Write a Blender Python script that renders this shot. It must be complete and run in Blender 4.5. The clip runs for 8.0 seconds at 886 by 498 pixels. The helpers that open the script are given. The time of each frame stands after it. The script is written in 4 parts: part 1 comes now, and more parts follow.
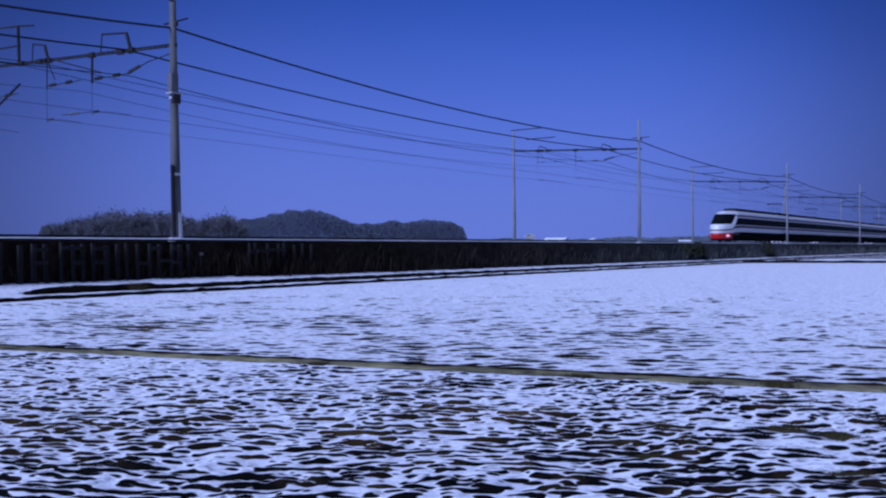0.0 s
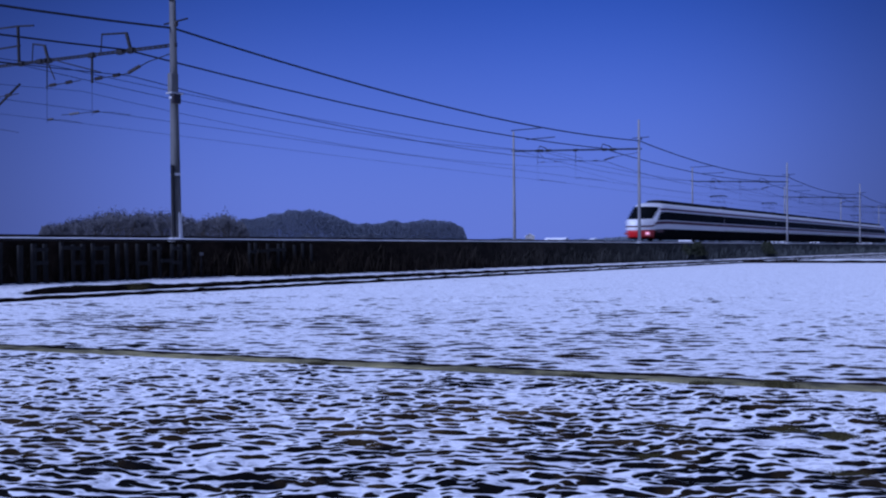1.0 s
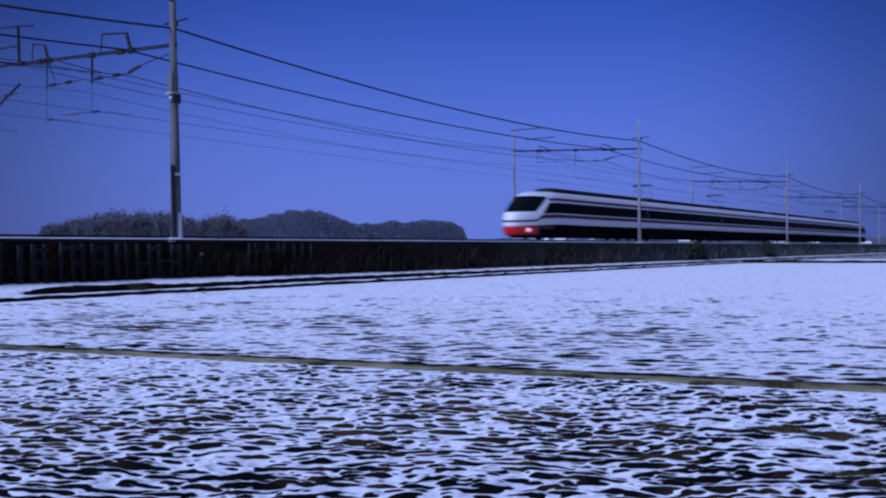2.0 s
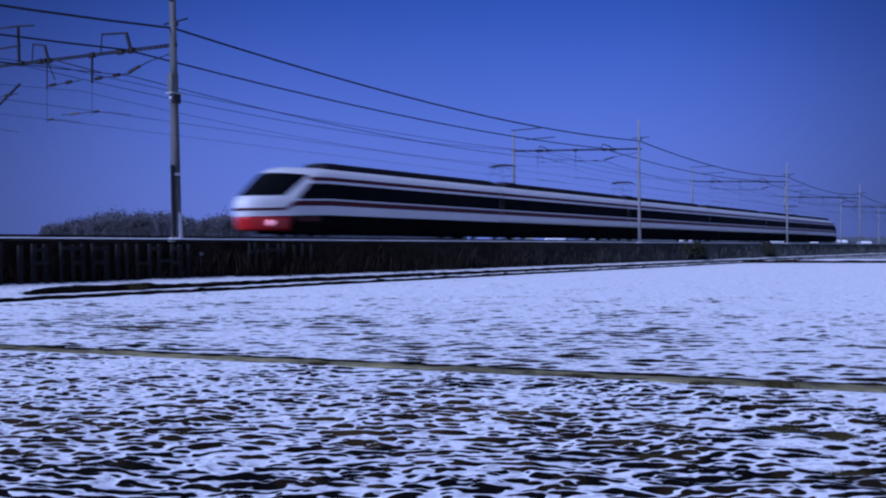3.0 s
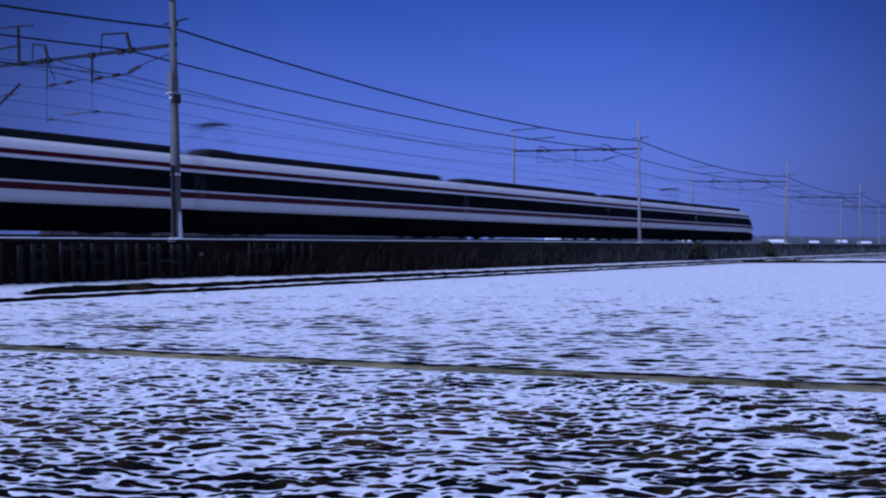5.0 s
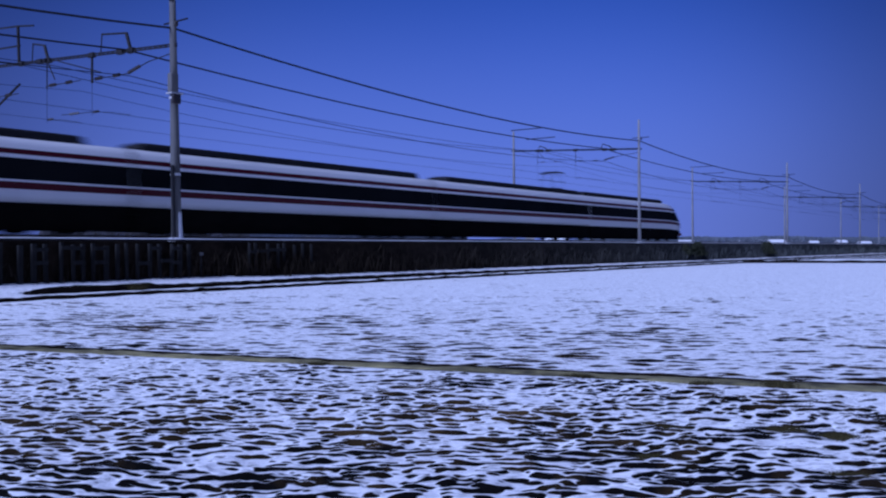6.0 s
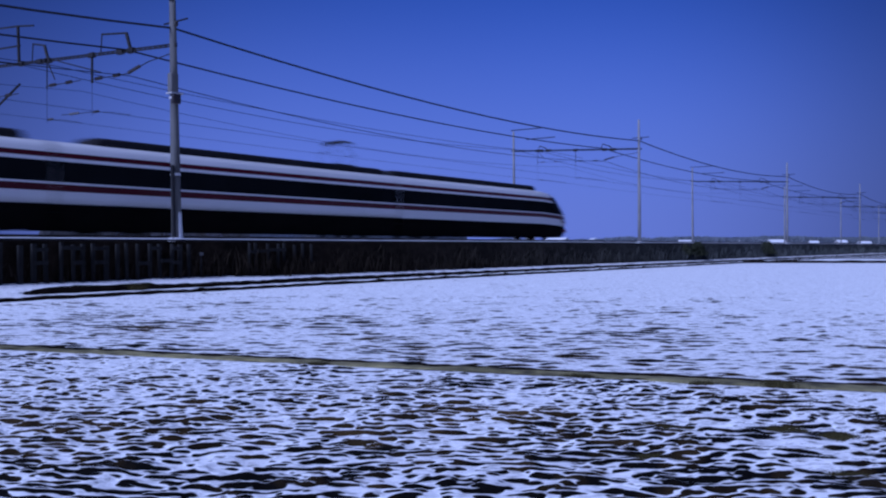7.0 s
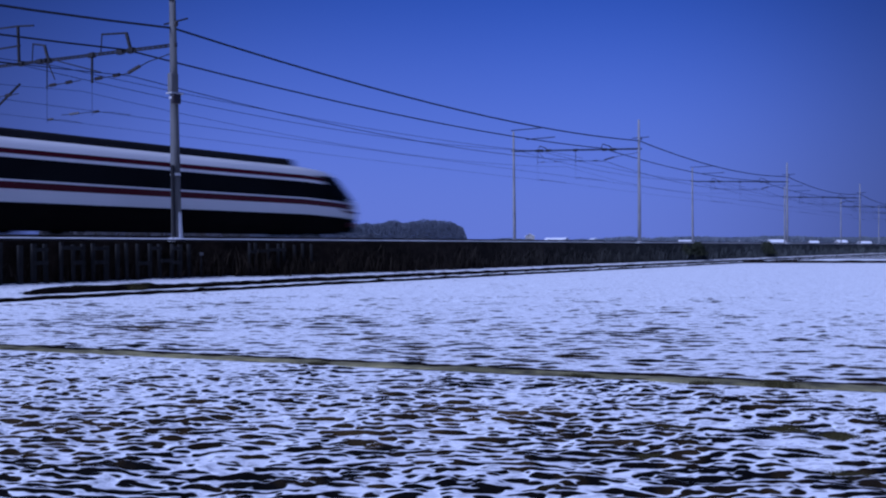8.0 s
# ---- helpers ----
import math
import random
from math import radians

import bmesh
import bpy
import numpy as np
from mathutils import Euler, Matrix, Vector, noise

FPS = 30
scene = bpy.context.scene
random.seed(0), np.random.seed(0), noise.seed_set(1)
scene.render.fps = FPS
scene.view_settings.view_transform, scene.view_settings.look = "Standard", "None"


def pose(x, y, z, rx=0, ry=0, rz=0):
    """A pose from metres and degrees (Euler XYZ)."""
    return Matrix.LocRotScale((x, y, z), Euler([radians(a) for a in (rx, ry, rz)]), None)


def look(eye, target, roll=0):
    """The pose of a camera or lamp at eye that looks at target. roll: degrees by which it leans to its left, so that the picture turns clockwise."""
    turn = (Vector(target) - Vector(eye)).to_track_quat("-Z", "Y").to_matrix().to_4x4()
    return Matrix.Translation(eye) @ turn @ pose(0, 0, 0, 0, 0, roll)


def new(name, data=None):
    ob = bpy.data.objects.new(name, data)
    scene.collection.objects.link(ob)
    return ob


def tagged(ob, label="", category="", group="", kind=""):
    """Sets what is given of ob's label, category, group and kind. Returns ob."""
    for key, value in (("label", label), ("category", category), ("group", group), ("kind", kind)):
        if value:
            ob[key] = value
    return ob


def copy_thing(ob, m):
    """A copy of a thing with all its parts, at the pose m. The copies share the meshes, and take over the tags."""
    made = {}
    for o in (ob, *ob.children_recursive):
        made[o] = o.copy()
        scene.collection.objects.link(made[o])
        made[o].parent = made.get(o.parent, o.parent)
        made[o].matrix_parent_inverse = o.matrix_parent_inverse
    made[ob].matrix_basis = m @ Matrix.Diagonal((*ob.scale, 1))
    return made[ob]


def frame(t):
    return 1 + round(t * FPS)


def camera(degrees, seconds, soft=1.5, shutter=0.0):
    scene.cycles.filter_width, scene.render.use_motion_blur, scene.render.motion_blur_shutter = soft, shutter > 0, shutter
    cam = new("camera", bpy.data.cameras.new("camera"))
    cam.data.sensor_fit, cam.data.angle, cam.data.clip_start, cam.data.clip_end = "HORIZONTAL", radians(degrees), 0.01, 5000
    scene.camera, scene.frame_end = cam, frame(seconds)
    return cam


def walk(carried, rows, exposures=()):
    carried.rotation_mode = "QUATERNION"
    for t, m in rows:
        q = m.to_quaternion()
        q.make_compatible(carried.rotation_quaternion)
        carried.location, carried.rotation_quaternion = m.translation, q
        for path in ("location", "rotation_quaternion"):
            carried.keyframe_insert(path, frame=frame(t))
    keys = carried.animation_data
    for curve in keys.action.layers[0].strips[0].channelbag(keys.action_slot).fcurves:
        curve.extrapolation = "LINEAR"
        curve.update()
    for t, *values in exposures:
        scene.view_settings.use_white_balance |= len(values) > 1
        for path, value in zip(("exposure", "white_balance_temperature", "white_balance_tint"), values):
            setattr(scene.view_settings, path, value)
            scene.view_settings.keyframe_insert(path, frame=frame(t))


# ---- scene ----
cam = camera(55.2, 8.0, soft=2.2, shutter=0.9)
EYE = Vector((0.0, 0.0, 1.7))
TURN = radians(36.65)  # angle between the line of sight and the railway, which runs along x
AIM = EYE + 100 * Vector((math.cos(TURN), math.sin(TURN), -0.004))
walk(cam, [(0.0, look(EYE, AIM)), (8.0, look(EYE, AIM))],
     exposures=[(0.0, -0.70, 4470, 31), (8.0, -0.70, 4470, 31)])

# ---- light: a dull winter sky ----
world = bpy.data.worlds.new("winter_sky")
scene.world = world
world.use_nodes = True
wn, wl = world.node_tree.nodes, world.node_tree.links
sky = wn.new("ShaderNodeTexSky")
sky.sky_type = "NISHITA"
sky.sun_disc = False
sky.sun_elevation = radians(28)
sky.sun_rotation = radians(276)
sky.air_density, sky.dust_density, sky.ozone_density = 0.7, 0.5, 8.0
bg = wn["Background"]
# grey winter haze, thick at the horizon and thinner overhead
co = wn.new("ShaderNodeTexCoord")
up = wn.new("ShaderNodeSeparateXYZ")
wl.new(co.outputs["Generated"], up.inputs[0])
thin = wn.new("ShaderNodeMapRange")
thin.interpolation_type = "SMOOTHSTEP"
thin.inputs[1].default_value, thin.inputs[2].default_value = 0.0, 0.34
thin.inputs[3].default_value, thin.inputs[4].default_value = 0.97, 0.12
wl.new(up.outputs["Z"], thin.inputs[0])
haze = wn.new("ShaderNodeMix")
haze.data_type = "RGBA"
haze.inputs["B"].default_value = (4.8, 5.45, 9.1, 1)
wl.new(thin.outputs[0], haze.inputs["Factor"])
deep = wn.new("ShaderNodeVectorMath")  # the clear sky above the haze, a deep winter blue
deep.operation = "MULTIPLY"
deep.inputs[1].default_value = (0.86, 1.02, 1.36)
wl.new(sky.outputs[0], deep.inputs[0])
wl.new(deep.outputs[0], haze.inputs["A"])
# lens vignetting painted into the sky: brightest along the line of sight, darker evenly to all sides
vignette = wn.new("ShaderNodeMapRange")
vignette.interpolation_type = "SMOOTHSTEP"
vignette.inputs[1].default_value, vignette.inputs[2].default_value = 0.862, 1.0
vignette.inputs[3].default_value, vignette.inputs[4].default_value = 0.44, 0.92
sight_dot = wn.new("ShaderNodeVectorMath")
sight_dot.operation = "DOT_PRODUCT"
sight_dot.inputs[1].default_value = (math.cos(TURN), math.sin(TURN), 0.10)
wl.new(co.outputs["Generated"], sight_dot.inputs[0])
wl.new(sight_dot.outputs["Value"], vignette.inputs[0])
tone = wn.new("ShaderNodeMix")
tone.data_type, tone.blend_type = "RGBA", "MULTIPLY"
tone.inputs["Factor"].default_value = 1.0
tone.inputs["B"].default_value = (0.95, 0.96, 1.08, 1)
wl.new(haze.outputs["Result"], tone.inputs["A"])
level = wn.new("ShaderNodeVectorMath")
level.operation = "SCALE"
wl.new(tone.outputs["Result"], level.inputs[0]), wl.new(vignette.outputs[0], level.inputs["Scale"])
wl.new(level.outputs[0], bg.inputs[0])
bg.inputs[1].default_value = 0.066

sun = new("sun", bpy.data.lights.new("sun", "SUN"))
sun.data.energy = 4.9
sun.data.angle = radians(30)
sun.data.color = (1.0, 0.97, 0.93)
sun.matrix_world = look((-95, 10, 64), (0, 0, 0))


# ---- materials ----
def material(name, low, high, scale=4.0, rough=0.7, metal=0.0, bump=0.0, bump_scale=40.0, stretch=(1, 1, 1), island=0.0, spec=0.5, span=(0.7, 1.3)):
    """A surface whose colour wanders between low and high at two scales."""
    m = bpy.data.materials.new(name)
    m.use_nodes = True
    n, l = m.node_tree.nodes, m.node_tree.links
    b = n["Principled BSDF"]
    b.inputs["Roughness"].default_value = rough
    b.inputs["Metallic"].default_value = metal
    b.inputs["Specular IOR Level"].default_value = spec
    co = n.new("ShaderNodeTexCoord")
    mp = n.new("ShaderNodeMapping")
    mp.inputs["Scale"].default_value = stretch
    l.new(co.outputs["Object"], mp.inputs[0])
    a = n.new("ShaderNodeTexNoise")
    a.inputs["Scale"].default_value, a.inputs["Detail"].default_value = scale, 6
    c = n.new("ShaderNodeTexNoise")
    c.inputs["Scale"].default_value, c.inputs["Detail"].default_value = scale * 0.12, 3
    l.new(mp.outputs[0], a.inputs[0]), l.new(mp.outputs[0], c.inputs[0])
    add = n.new("ShaderNodeMath")
    add.operation = "ADD"
    l.new(a.outputs[0], add.inputs[0]), l.new(c.outputs[0], add.inputs[1])
    src = add
    if island:
        g = n.new("ShaderNodeNewGeometry")
        k = n.new("ShaderNodeMath")
        k.operation = "MULTIPLY_ADD"
        k.inputs[1].default_value = island
        l.new(g.outputs["Random Per Island"], k.inputs[0]), l.new(add.outputs[0], k.inputs[2])
        src = k
    r = n.new("ShaderNodeMapRange")
    r.inputs[1].default_value, r.inputs[2].default_value = span[0], span[1] + island
    l.new(src.outputs[0], r.inputs[0])
    mix = n.new("ShaderNodeMix")
    mix.data_type = "RGBA"
    mix.inputs["A"].default_value, mix.inputs["B"].default_value = (*low, 1), (*high, 1)
    l.new(r.outputs[0], mix.inputs["Factor"])
    l.new(mix.outputs["Result"], b.inputs["Base Color"])
    if bump:
        d = n.new("ShaderNodeTexNoise")
        d.inputs["Scale"].default_value, d.inputs["Detail"].default_value = bump_scale, 5
        l.new(mp.outputs[0], d.inputs[0])
        u = n.new("ShaderNodeBump")
        u.inputs["Strength"].default_value, u.inputs["Distance"].default_value = bump, 0.02
        l.new(d.outputs[0], u.inputs["Height"]), l.new(u.outputs[0], b.inputs["Normal"])
    return m


def hazed_bank(name, near, far, scale, island, bump=0.0):
    """Withered weeds and dry grass, their colour paled by painted haze along the railway; near, far: (low, high)
    colours.
    """
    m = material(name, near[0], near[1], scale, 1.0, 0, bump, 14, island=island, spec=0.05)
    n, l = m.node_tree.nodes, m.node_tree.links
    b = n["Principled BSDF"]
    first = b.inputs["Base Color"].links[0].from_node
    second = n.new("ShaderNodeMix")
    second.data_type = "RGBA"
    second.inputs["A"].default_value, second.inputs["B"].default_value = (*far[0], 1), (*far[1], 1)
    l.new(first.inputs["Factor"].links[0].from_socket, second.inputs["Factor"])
    # the hazed share of the colour grows with x
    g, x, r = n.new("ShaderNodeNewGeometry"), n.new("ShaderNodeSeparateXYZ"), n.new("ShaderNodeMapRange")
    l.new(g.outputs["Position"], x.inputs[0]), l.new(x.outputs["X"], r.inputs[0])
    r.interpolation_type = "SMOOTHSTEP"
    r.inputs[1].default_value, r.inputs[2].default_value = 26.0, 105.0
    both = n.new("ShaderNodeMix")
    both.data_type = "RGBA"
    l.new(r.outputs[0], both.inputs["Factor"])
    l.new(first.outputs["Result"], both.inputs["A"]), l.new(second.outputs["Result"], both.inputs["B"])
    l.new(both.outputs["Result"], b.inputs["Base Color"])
    return m


def snowy(name, soil_low, soil_high, snow, limit, wide, mid, fine):
    """Snow that lies on what is level and leaves steep faces and bare patches free; wide, mid, fine: strength of each noise."""
    m = material(name, soil_low, soil_high, 2.6, 0.95, 0, 0.6, 60, span=(0.93, 1.45))
    n, l = m.node_tree.nodes, m.node_tree.links
    b = n["Principled BSDF"]
    soil = b.inputs["Base Color"].links[0].from_socket
    g = n.new("ShaderNodeNewGeometry")
    turn = n.new("ShaderNodeMapping")  # along the plough rows
    turn.inputs["Rotation"].default_value = (0, 0, radians(56))
    stretch = n.new("ShaderNodeMapping")
    stretch.inputs["Scale"].default_value = (1.0, 2.3, 1)
    l.new(g.outputs["Position"], turn.inputs[0]), l.new(turn.outputs[0], stretch.inputs[0])
    # clod flanks turned towards the eye keep less snow
    flank = n.new("ShaderNodeVectorMath")
    flank.operation = "DOT_PRODUCT"
    flank.inputs[1].default_value = (0.46, 0.36, 1.0)
    l.new(g.outputs["Normal"], flank.inputs[0])
    total = flank.outputs["Value"]
    bare = n.new("ShaderNodeAttribute")
    bare.attribute_name = "bare"
    cut = n.new("ShaderNodeMath")
    cut.operation = "SUBTRACT"
    l.new(total, cut.inputs[0]), l.new(bare.outputs["Fac"], cut.inputs[1])
    total = cut.outputs[0]
    for scale, share in ((0.35, wide), (1.0, mid * 0.7), (2.4, mid), (7.0, fine), (19.0, fine * 0.6)):
        t = n.new("ShaderNodeTexNoise")
        t.inputs["Scale"].default_value, t.inputs["Detail"].default_value = scale, 4
        l.new(stretch.outputs[0], t.inputs[0])
        v = n.new("ShaderNodeMath")
        v.operation = "MULTIPLY_ADD"
        v.inputs[1].default_value = share
        l.new(t.outputs[0], v.inputs[0]), l.new(total, v.inputs[2])
        total = v.outputs[0]
    r = n.new("ShaderNodeMapRange")
    at = limit + 0.5 * (wide + 1.7 * mid + 1.6 * fine)
    r.inputs[1].default_value, r.inputs[2].default_value = at - 0.05, at + 0.05
    l.new(total, r.inputs[0])
    mix = n.new("ShaderNodeMix")
    mix.data_type = "RGBA"
    mix.inputs["B"].default_value = (*snow, 1)
    # thinner, greyer snow in streaks, with shading of the relief put into the grey
    thin = n.new("ShaderNodeMix")
    thin.data_type = "RGBA"
    thin.inputs["A"].default_value, thin.inputs["B"].default_value = (*snow, 1), (*[c * 0.54 for c in snow], 1)
    t = n.new("ShaderNodeTexNoise")
    t.inputs["Scale"].default_value, t.inputs["Detail"].default_value = 6.5, 3
    l.new(stretch.outputs[0], t.inputs[0])
    s = n.new("ShaderNodeMapRange")
    s.inputs[1].default_value, s.inputs[2].default_value, s.inputs[4].default_value = 0.50, 0.72, 1.0
    l.new(t.outputs[0], s.inputs[0]), l.new(s.outputs[0], thin.inputs["Factor"]), l.new(thin.outputs["Result"], mix.inputs["B"])
    l.new(r.outputs[0], mix.inputs["Factor"]), l.new(soil, mix.inputs["A"])
    l.new(mix.outputs["Result"], b.inputs["Base Color"])
    b.inputs["Specular IOR Level"].default_value = 0.12
    return m


def glowing(name, colour, strength):
    m = bpy.data.materials.new(name)
    m.use_nodes = True
    b = m.node_tree.nodes["Principled BSDF"]
    b.inputs["Base Color"].default_value = (*colour, 1)
    b.inputs["Emission Color"].default_value = (*colour, 1)
    b.inputs["Emission Strength"].default_value = strength
    return m


M_FIELD = snowy("snowy_soil", (0.0012, 0.0011, 0.0012), (0.068, 0.044, 0.015), (0.88, 0.89, 0.91), 0.800, 0.10, 0.18, 0.26)
M_PATH = material("trodden_grass", (0.03, 0.028, 0.012), (0.27, 0.245, 0.115), 3.4, 0.95, 0, 0.5, 50)
M_WHITE = material("train_white", (0.66, 0.66, 0.67), (0.73, 0.73, 0.74), 1.5, 0.35)
M_RED = material("train_red", (0.045, 0.0016, 0.006), (0.07, 0.003, 0.008), 2, 0.4, spec=0.2)
M_BRIGHT_RED = material("train_bright_red", (0.45, 0.012, 0.014), (0.54, 0.018, 0.018), 2, 0.35)
M_GLASS = material("train_tinted_glass", (0.004, 0.005, 0.006), (0.009, 0.010, 0.012), 0.8, 0.35, spec=0.004)
M_UNDER = material("train_underfloor", (0.003, 0.003, 0.003), (0.009, 0.008, 0.007), 3, 0.9, spec=0.05)
M_ROOF = material("train_roof_grey", (0.008, 0.008, 0.011), (0.018, 0.018, 0.022), 2, 0.8, spec=0.15)
M_STEEL = material("dark_steel", (0.008, 0.008, 0.010), (0.022, 0.022, 0.026), 8, 0.7, 0.1, spec=0.2)
M_WIRE = material("weathered_wire", (0.010, 0.011, 0.016), (0.022, 0.023, 0.030), 1, 0.7, 0.0, spec=0.15)
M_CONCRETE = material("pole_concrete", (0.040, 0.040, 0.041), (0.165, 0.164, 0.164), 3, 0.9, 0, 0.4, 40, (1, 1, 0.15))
M_HAZED_POLE = material("hazed_pole_concrete", (0.14, 0.14, 0.15), (0.28, 0.28, 0.295), 3, 0.9, 0, 0.3, 40, (1, 1, 0.15), spec=0.2)
M_SLEEPER = material("old_concrete_posts", (0.008, 0.008, 0.008), (0.036, 0.036, 0.036), 5, 0.95, 0, 0.5, 30, (1, 1, 0.3), 0.5, 0.08)
M_BANK = material("bank_earth", (0.004, 0.0035, 0.003), (0.017, 0.013, 0.010), 2.5, 1.0, 0, 0.7, 14, spec=0.03)
M_WEED = hazed_bank("bank_growth", ((0.007, 0.006, 0.005), (0.036, 0.028, 0.020)), ((0.03, 0.034, 0.036), (0.11, 0.118, 0.115)), 1.2, 0.8)
M_FACE = hazed_bank("bank_soil", ((0.006, 0.005, 0.004), (0.026, 0.019, 0.013)), ((0.025, 0.028, 0.028), (0.075, 0.08, 0.076)), 2.5, 0.0, 0.7)
M_SHRUB = material("evergreen_shrub", (0.012, 0.015, 0.010), (0.05, 0.055, 0.035), 3, 1.0, island=0.6, spec=0.1)
M_TUFT = material("olive_grass", (0.016, 0.014, 0.006), (0.085, 0.075, 0.03), 3, 1.0, island=0.8, spec=0.1)
M_BALLAST = material("ballast", (0.012, 0.011, 0.011), (0.045, 0.042, 0.04), 16, 0.95, 0, 0.9, 30, spec=0.1)
M_SNOW = material("thin_snow", (0.62, 0.63, 0.66), (0.82, 0.83, 0.86), 5, 0.8, 0, 0.3, 20)
M_RAIL = material("rail_steel", (0.03, 0.024, 0.02), (0.07, 0.055, 0.045), 4, 0.5, 0.6)
M_INSUL = material("brown_porcelain", (0.012, 0.009, 0.009), (0.025, 0.018, 0.016), 4, 0.3)
M_BAND = material("galvanised_band", (0.45, 0.45, 0.46), (0.6, 0.6, 0.61), 6, 0.45, 0.3)
M_BARK = material("bare_bark", (0.02, 0.016, 0.012), (0.06, 0.05, 0.04), 3, 1.0)
# twig colour lifted and blued, as distance haze would do
M_HAZED_TWIGS = material("hazed_twigs", (0.062, 0.063, 0.072), (0.112, 0.112, 0.124), 0.5, 1.0, island=0.25, spec=0.1)
# the farthest wood and hedges carry blue-grey base colours that stand for haze
M_HAZED_WOOD = material("hazed_evergreen_wood", (0.085, 0.096, 0.13), (0.11, 0.124, 0.16), 0.1, 1.0, island=0.08, spec=0.1)
M_HAZED_THICKET = material("hazed_thicket", (0.10, 0.115, 0.14), (0.15, 0.17, 0.20), 0.1, 1.0, island=0.08, spec=0.1)
M_HOUSE = material("house_plaster", (0.22, 0.21, 0.20), (0.36, 0.35, 0.33), 0.6, 0.9)
M_PANE = material("window_glass", (0.015, 0.017, 0.02), (0.03, 0.033, 0.04), 1, 0.1)
M_LAMP = glowing("headlight_glow", (1.0, 0.42, 0.42), 0.85)
M_LENS = material("unlit_lamp_lens", (0.2, 0.05, 0.05), (0.3, 0.08, 0.08), 3, 0.15)


# ---- small mesh tools ----
def thing(name, bm, mat, label, category, group="", kind="", place=None):
    me = bpy.data.meshes.new(name)
    bm.to_mesh(me)
    bm.free()
    me.materials.append(mat)
    ob = new(name, me)
    if place is not None:
        ob.matrix_world = place
    return tagged(ob, label, category, group, kind)


def base(name, place, label, category, group=""):
    ob = new(name)
    ob.empty_display_size = 0.3
    ob.matrix_world = place
    return tagged(ob, label, category, group)


def part(name, bm, mat, parent, label="", place=None, smooth=False):
    me = bpy.data.meshes.new(name)
    bm.to_mesh(me)
    bm.free()
    me.materials.append(mat)
    if smooth:
        me.shade_smooth()
    ob = new(name, me)
    ob.parent = parent
    if place is not None:
        ob.matrix_basis = place
    return tagged(ob, label)


def block(bm, lo, hi, bevel=0.0):
    """A box with chamfered upright edges between two corners."""
    a, b = Vector(lo), Vector(hi)
    made = bmesh.ops.create_cube(bm, size=1)["verts"]
    for v in made:
        v.co = Vector([(a[i] + b[i]) / 2 + v.co[i] * (b[i] - a[i]) for i in range(3)])
    if bevel:
        edges = list({e for v in made for e in v.link_edges})
        bmesh.ops.bevel(bm, geom=edges, offset=bevel, segments=1, affect="EDGES")
    return bm


def tube(bm, points, radii, sides=8, caps=True):
    """A tube through points, with a radius at each."""
    rings = []
    pts = [Vector(p) for p in points]
    for i, p in enumerate(pts):
        d = (pts[min(i + 1, len(pts) - 1)] - pts[max(i - 1, 0)]).normalized()
        a = d.cross(Vector((0, 0, 1)))
        if a.length < 0.05:
            a = d.cross(Vector((0, 1, 0)))
        a.normalize()
        b = d.cross(a)
        r = radii[i] if isinstance(radii, (list, tuple)) else radii
        rings.append([bm.verts.new(p + r * (math.cos(k * math.tau / sides) * a + math.sin(k * math.tau / sides) * b)) for k in range(sides)])
    for p, q in zip(rings, rings[1:]):
        for k in range(sides):
            bm.faces.new((p[k], p[(k + 1) % sides], q[(k + 1) % sides], q[k]))
    if caps:
        bm.faces.new(rings[0][::-1])
        bm.faces.new(rings[-1])
    return bm


def bmnew():
    return bmesh.new()


def lattice_noise(x, y, seed=0):
    """Smooth gradient noise in the plane, about -0.7 to 0.7."""
    rng = np.random.RandomState(seed)
    ang = rng.rand(256, 256) * 2 * np.pi
    gx, gy = np.cos(ang), np.sin(ang)
    x0, y0 = np.floor(x).astype(int), np.floor(y).astype(int)
    fx, fy = x - x0, y - y0
    u, v = fx * fx * fx * (fx * (fx * 6 - 15) + 10), fy * fy * fy * (fy * (fy * 6 - 15) + 10)

    def corner(i, j):
        a, b = (x0 + i) % 256, (y0 + j) % 256
        return gx[a, b] * (fx - i) + gy[a, b] * (fy - j)
    top = corner(0, 0) * (1 - u) + corner(1, 0) * u
    low = corner(0, 1) * (1 - u) + corner(1, 1) * u
    return top * (1 - v) + low * v


# ---- the ground: two ploughed fields, field edge, the foot of the bank, and plain land to the horizon ----
POLE_Y, TRACK_Y, FAR_TRACK_Y = 29.7, 32.75, 36.6
RAIL_Z, LEDGE_Z, FOOT_Z = 2.13, 1.97, 0.40
# the trodden strip between the two fields
PATH_A, PATH_B = Vector((3.36, 24.80)), Vector((13.66, -6.10))
PATH_WAY = (PATH_B - PATH_A).normalized()
ROW_WAY = Vector((0.56, -0.828))  # the plough rows run a little across the path


